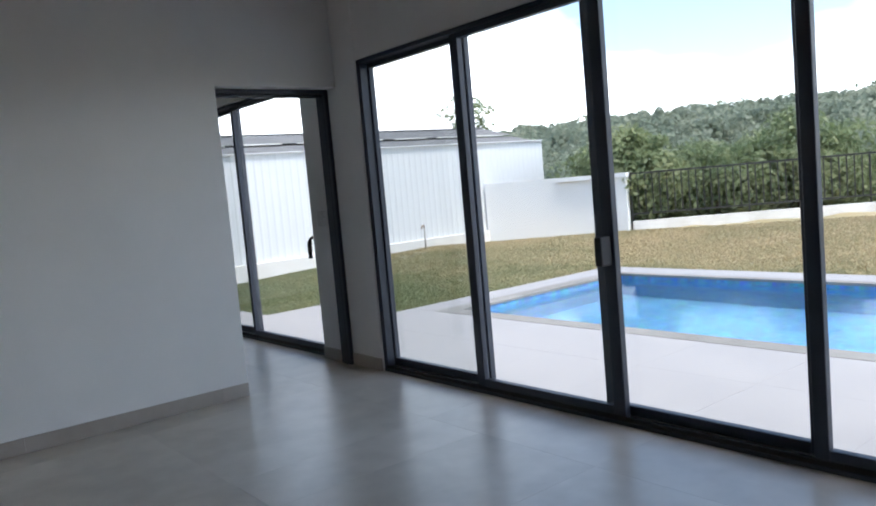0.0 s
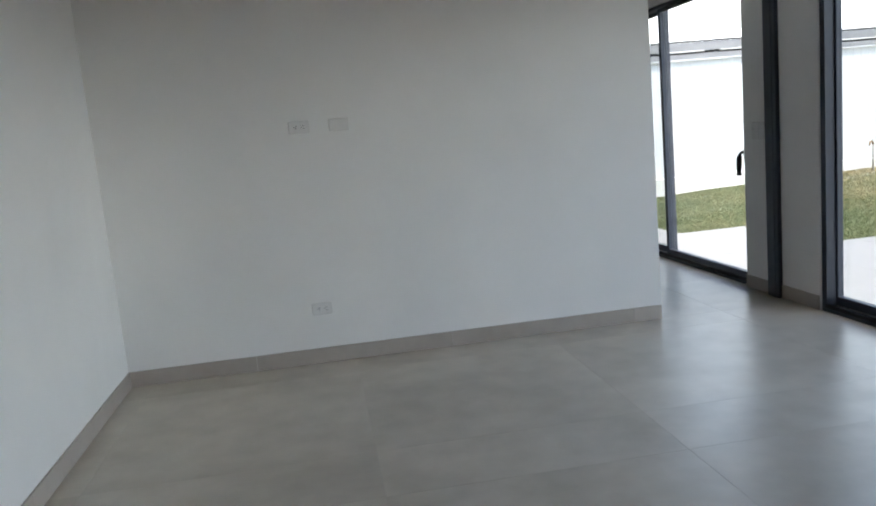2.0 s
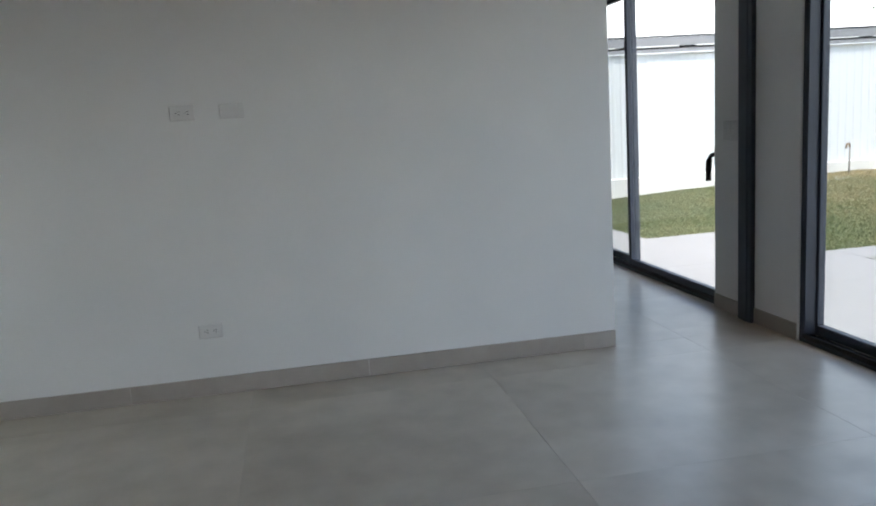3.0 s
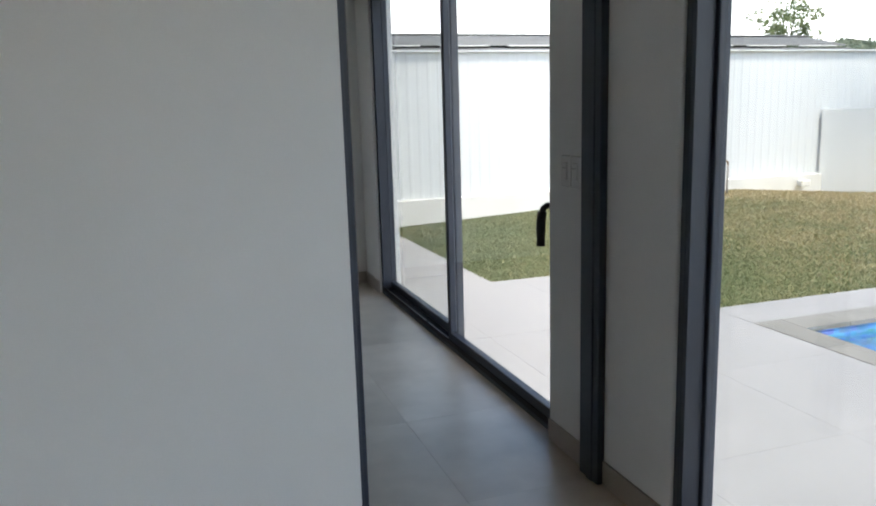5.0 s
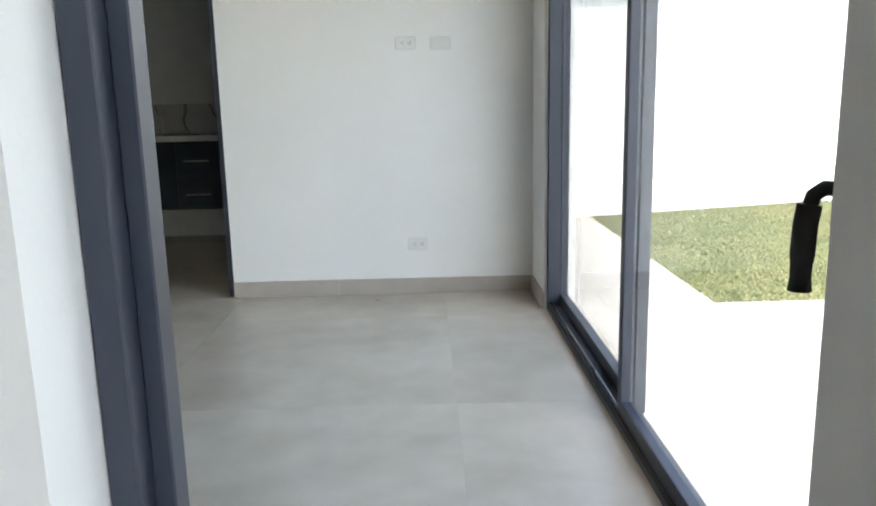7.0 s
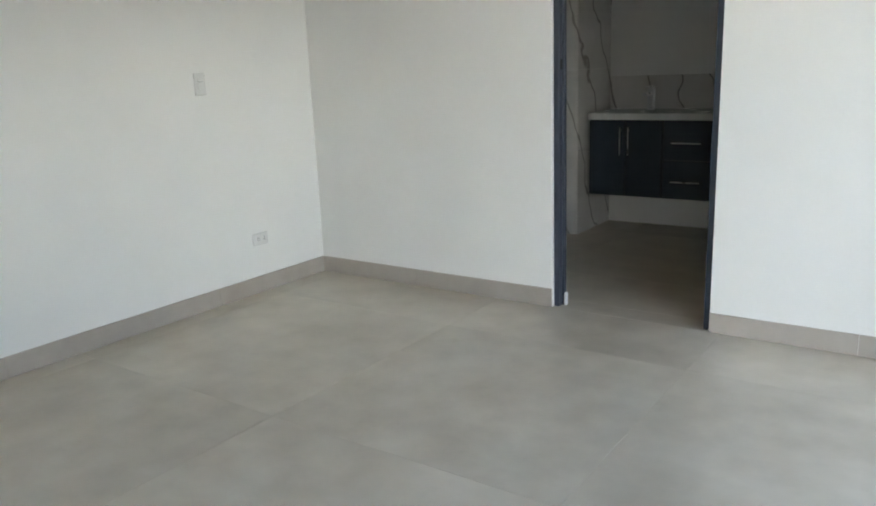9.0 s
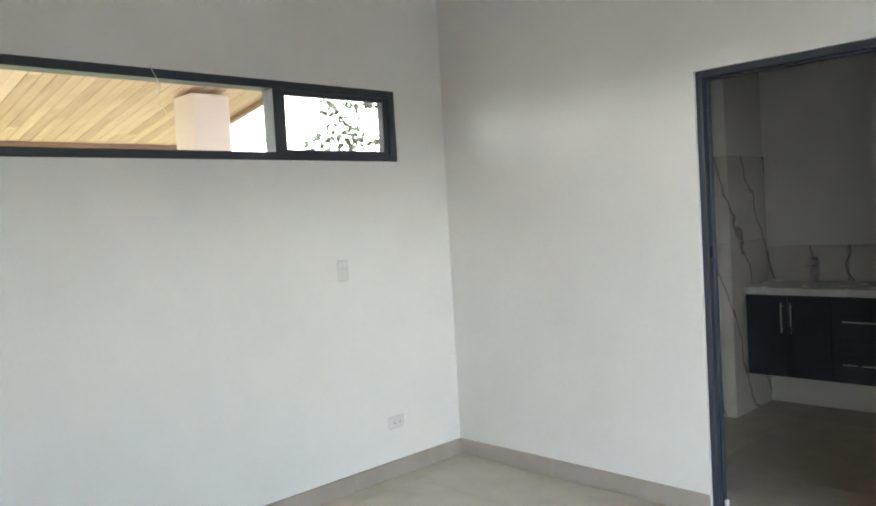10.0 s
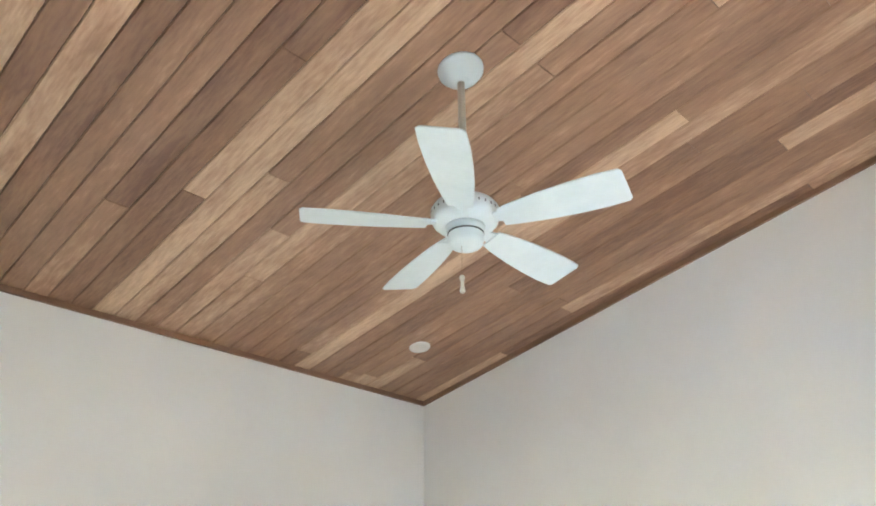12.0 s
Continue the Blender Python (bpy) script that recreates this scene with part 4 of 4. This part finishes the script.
def tree(name, label, x, y, height, spread_r, leaves, leaf, clumps, base=None, crown=0.62, trunk_r=0.09, foliage=None):
    z0 = ground_z(x, y) if base is None else base
    t = thing(name, label, "tree", (x, y, z0), group="garden trees")
    cz = z0 + height * (1 - crown / 2)
    fn, cen = crown_places(x, y, cz, spread_r, spread_r, height * crown / 2, clumps)
    bm = bmesh.new()
    fork = Vector((x, y, z0 + height * (1 - crown) * 0.9))
    tube(bm, [(x, y, z0 - 0.3), (x + 0.04, y, z0 + height * 0.15), tuple(fork)], trunk_r * 1.25, 9, trunk_r * 0.8)
    for c in cen[: min(len(cen), 16)]:
        c = Vector(c)
        mid = fork.lerp(c, 0.5) + Vector((0, 0, 0.12 * height * 0.3))
        tube(bm, [tuple(fork - Vector((0, 0, 0.1))), tuple(mid), tuple(c)], trunk_r * 0.5, 6, trunk_r * 0.12)
    part("trunk", bm, BARK, t, "branching trunk")
    leaf4 = cards(leaves, fn, leaf, rng)
    if crown > 0.8:
        leaf4 = np.concatenate((leaf4[: len(leaf4) // 8 * 4], crown_shell((x, y, z0 + height * 0.45), spread_r * 1.1, height * 0.62, leaves, leaf)))
    ob = new("crown", quads_mesh("crown", leaf4, foliage or LEAF))
    ob.parent = t
    ob.matrix_parent_inverse = Matrix.Translation((x, y, z0)).inverted()
    return t


tree("tree", "open-crowned tree standing behind the neighbouring roof", 22.2, 23.4, 6.3, 1.25, 2200, 0.068, 40, base=-0.6, crown=0.42, trunk_r=0.06)
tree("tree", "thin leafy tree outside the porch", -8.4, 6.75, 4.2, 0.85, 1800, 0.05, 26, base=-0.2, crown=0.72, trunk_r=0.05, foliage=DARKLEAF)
for x, y, hgt, r in ((10.4, 5.2, 2.5, 1.3), (11.9, 4.2, 2.2, 1.4), (13.0, 3.0, 2.6, 1.5), (14.6, 2.3, 2.3, 1.4), (16.2, 1.0, 2.9, 1.8), (14.0, 5.0, 3.2, 1.9), (17.4, 3.6, 3.5, 2.2),
                     (12.0, 7.4, 3.0, 1.7), (18.2, -1.4, 2.8, 1.6), (19.6, 1.2, 3.6, 2.2), (15.0, 8.5, 3.6, 2.1)):
    tree("tree", "dense green bush-like tree below the iron fence", x, y, hgt, r, 9000, 0.058, 44, crown=0.86, trunk_r=0.06)

# wooded hillside, one mass of small crowns
allv = []
placed = tries = 0
while placed < 2600:
    s = 5 + 190 * rng.random() ** 1.35
    lat = rng.uniform(-0.95, 0.85) * (22 + s * 0.95)
    p = np.array((9.1, 4.5)) + s * np.array((OUT.x, OUT.y)) + lat * np.array((OUT.y, -OUT.x))
    tries += 1
    if tries > 16000:
        break
    if 6.9 < p[1] < 26 and p[0] < -2.0 + (p[1] + 4.8) / 0.92:
        continue
    z = ground_z(float(p[0]), float(p[1]))
    far = math.hypot(p[0] + 3, p[1] + 4.8)
    bearing = math.degrees(math.atan2(p[1] + 4.8, p[0] + 3))
    crest = 1.4 + far * (0.064 + 0.006 * min(max((26 - bearing) / 10, 0), 1) - 0.008 * min(max((bearing - 42) / 8, 0), 1) + rng.uniform(-0.014, 0.006))
    h = min(rng.uniform(1.6, 5.2) * (0.75 + s / 150), crest - z)
    if h < 1.2:
        continue
    r = h * rng.uniform(0.55, 0.85)
    near = s < 40
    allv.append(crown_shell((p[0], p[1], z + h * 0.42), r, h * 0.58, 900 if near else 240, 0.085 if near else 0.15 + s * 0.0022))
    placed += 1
tagged(new("hillside_woods", quads_mesh("hillside_woods", np.concatenate(allv), HAZYLEAF)), "dense woodland covering the hillside, distance haze put into its pale green", "woods", kind="stuff")

# grass blades over the lawn
nb_ = 700000
gx, gy = 1.105 + 12.0 * rng.random(nb_) ** 1.25, 7.23 - 14.1 * rng.random(nb_) ** 1.6
past = (gx - FENCE[1].x) * OUT.x + (gy - FENCE[1].y) * OUT.y
ok = (past < -0.12) & (gx < 8.05 + (7.35 - gy) * 0.40) & ((gy > 2.305) | (gx > 5.875)) & ((gx > 1.955) | (gy > 3.825))
gx, gy = gx[ok], gy[ok]
rise = 0.026 * np.clip(gx - 3.0, 0, 6) * np.clip((gy - 2.2) / 1.5, 0, 1)
gz = GRADE - 0.017 + np.maximum(rise, np.clip(0.055 * (gx - 6.2), 0, 0.24)) + 0.09 * np.clip((gy - 2.6) / 4.6, 0, 1) * np.clip((gx - 1.2) / 2, 0, 1)
k = len(gx)
ang = rng.uniform(0, math.tau, k)
wide = 1 + np.hypot(gx - 1.0, gy - 3.0) / 7.0
hh, ww = rng.uniform(0.008, 0.028, k) * wide ** 0.5, rng.uniform(0.003, 0.0065, k) * wide
dx, dy = np.cos(ang) * ww, np.sin(ang) * ww
tx, ty = rng.normal(0, 0.022, k), rng.normal(0, 0.022, k)
v4 = np.stack((np.stack((gx - dx, gy - dy, gz), 1), np.stack((gx + dx, gy + dy, gz), 1),
               np.stack((gx + dx * 0.4 + tx, gy + dy * 0.4 + ty, gz + hh), 1), np.stack((gx - dx * 0.4 + tx, gy - dy * 0.4 + ty, gz + hh), 1)), axis=1).reshape(-1, 3)
tagged(new("lawn_grass", quads_mesh("lawn_grass", v4, BLADE)), "short patchy green and straw-coloured grass", "grass", kind="stuff")

# ---- pieces: floor tiles, skirting, pavers, coping, marble ----
piece_cache = {}


def piece(name, parent, x0, y0, z0, x1, y1, z1, material, bevel=0.0006):
    """One tile as an object of its own; alike tiles share their mesh."""
    sx, sy, sz = round(x1 - x0, 4), round(y1 - y0, 4), round(z1 - z0, 4)
    key = (name, sx, sy, sz, material.name)
    if key not in piece_cache:
        bm = bmesh.new()
        b = bevel
        lo = [bm.verts.new(c) for c in ((0, 0, 0), (sx, 0, 0), (sx, sy, 0), (0, sy, 0))]
        up = [bm.verts.new(c) for c in ((0, 0, sz - b), (sx, 0, sz - b), (sx, sy, sz - b), (0, sy, sz - b))]
        top = [bm.verts.new(c) for c in ((b, b, sz), (sx - b, b, sz), (sx - b, sy - b, sz), (b, sy - b, sz))]
        bm.faces.new(lo[::-1]), bm.faces.new(top)
        for p, q in ((lo, up), (up, top)):
            for i in range(4):
                bm.faces.new((p[i], p[(i + 1) % 4], q[(i + 1) % 4], q[i]))
        piece_cache[key] = mesh(name, bm, material)
    o = new(name, piece_cache[key])
    o.parent = parent
    o.matrix_parent_inverse = Matrix.Translation(parent.matrix_basis.translation).inverted()
    o.matrix_basis = Matrix.Translation((x0, y0, z0))
    return o


def tiled(parent, name, rects, ox, oy, sx, sy, z0, z1, material, gap):
    for x0, y0, x1, y1 in rects:
        for i in range(math.floor((x0 - ox) / sx), math.ceil((x1 - ox) / sx)):
            for j in range(math.floor((y0 - oy) / sy), math.ceil((y1 - oy) / sy)):
                a, b = max(x0, ox + i * sx + gap / 2), min(x1, ox + (i + 1) * sx - gap / 2)
                c, d = max(y0, oy + j * sy + gap / 2), min(y1, oy + (j + 1) * sy - gap / 2)
                if b - a > 0.01 and d - c > 0.01:
                    piece(name, parent, a, c, z0, b, d, z1, material)


tiled(slab, "tile", [(LEFT, -1.889, 0.0015, -0.001), (-6.2, -8.5, 0.0015, -1.89), (-0.935, 0.0, COLX - 0.002, 0.171), (LEFT, 0.171, 0.026, BACK - 0.001),
                     (-2.592, BACK, -1.774, BACK + 0.15), (LEFT, BACK + 0.151, -1.301, 6.119)], -0.52, -2.66, 1.2, 1.2, -0.0012, 0.0, TILE, 0.0008)

base = thing("baseboard", "grey porcelain tile skirting along the white walls", "skirting", (0, 0, 0), kind="structure")
SK, ST = 0.092, 0.010


def skirt(axis, fixed, out, a, b, start, length=1.195, h=SK):
    """Skirting tiles along a wall face; out is the way into the room."""
    k0 = math.floor((a - start) / length)
    t = start + k0 * length
    while t < b:
        p, q = max(a, t + 0.001), min(b, t + length - 0.001)
        if q - p > 0.01:
            f0, f1 = sorted((fixed + 0.0005 * out, fixed + ST * out))
            if axis == "x":
                piece("skirting_tile", base, p, f0, 0.0015, q, f1, h, SKIRT)
            else:
                piece("skirting_tile", base, f0, p, 0.0015, f1, q, h, SKIRT)
        t += length


skirt("x", 0.0, -1, LEFT + 0.011, -0.938, -2.32)
skirt("y", LEFT, 1, -1.889, -0.001, -0.4)
skirt("x", -1.89, -1, -6.19, LEFT - 0.001, -4.8)
skirt("y", COLX, -1, -0.277, 0.105, -0.5)
skirt("y", COLX, -1, 0.237, 0.539, 0.0)
skirt("x", 0.171, 1, LEFT + 0.011, -0.945, -2.0)
skirt("y", LEFT, 1, 0.182, BACK - 0.011, 0.6, h=0.100)
skirt("x", BACK, -1, LEFT + 0.0005, -2.595, -3.5, h=0.100)
skirt("x", BACK, -1, -1.771, WX - 0.011, -2.342, h=0.095)
skirt("y", WX, -1, 3.435, BACK - 0.0005, 3.0, h=0.095)
skirt("x", BACK + 0.15, 1, LEFT + 0.011, -2.595, -3.5)

tiled(ter, "paver", [(0.181, -9.0, 2.205, 2.295), (0.181, 2.299, 1.945, 3.815), (0.19, 3.819, 1.10, 7.24), (2.209, 1.875, 5.87, 2.295), (5.425, -9.0, 5.87, 1.871)],
      0.45, -0.62, 0.90, 0.90, GRADE - 0.0045, GRADE, PAVER, 0.0012)
rim = thing("pool_coping", "rim of grey stone slabs round the pool", "pool coping", (3.9, -2.0, GRADE), kind="structure")
tiled(rim, "slab", [(2.208, -7.7, PX0 + 0.012, 1.871), (PX0 + 0.015, PY1 - 0.012, 5.421, 1.871)], 2.208, 1.871, 0.6, 0.6, GRADE - 0.0305, GRADE + 0.002, COPING, 0.005)
tiled(rim, "slab", [(PX1 - 0.03, -7.7, 5.421, PY1 - 0.015)], 2.208, 1.871, 5.0, 0.6, GRADE - 0.0305, GRADE + 0.002, COPING, 0.005)

clad = thing("marble_cladding", "large veined white marble tiles on the shower partition and splashback", "wall tiles", (-3.3, 6.0, 0.0), kind="structure")
for z0, z1 in ((0.0, 0.628), (0.631, 1.208), (1.211, 1.80)):
    piece("marble_tile", clad, -3.234, 5.518, z0, -3.224, 6.118, z1, MARBLE, 0.001)
    piece("marble_tile", clad, -3.37, 5.517, z0, -3.236, 5.529, z1, MARBLE, 0.001)
for x0, x1 in ((-3.222, -2.672), (-2.669, -2.07), (-2.067, -1.47)):
    piece("marble_tile", clad, x0, 6.108, 0.9, x1, 6.119, 1.145, MARBLE, 0.001)
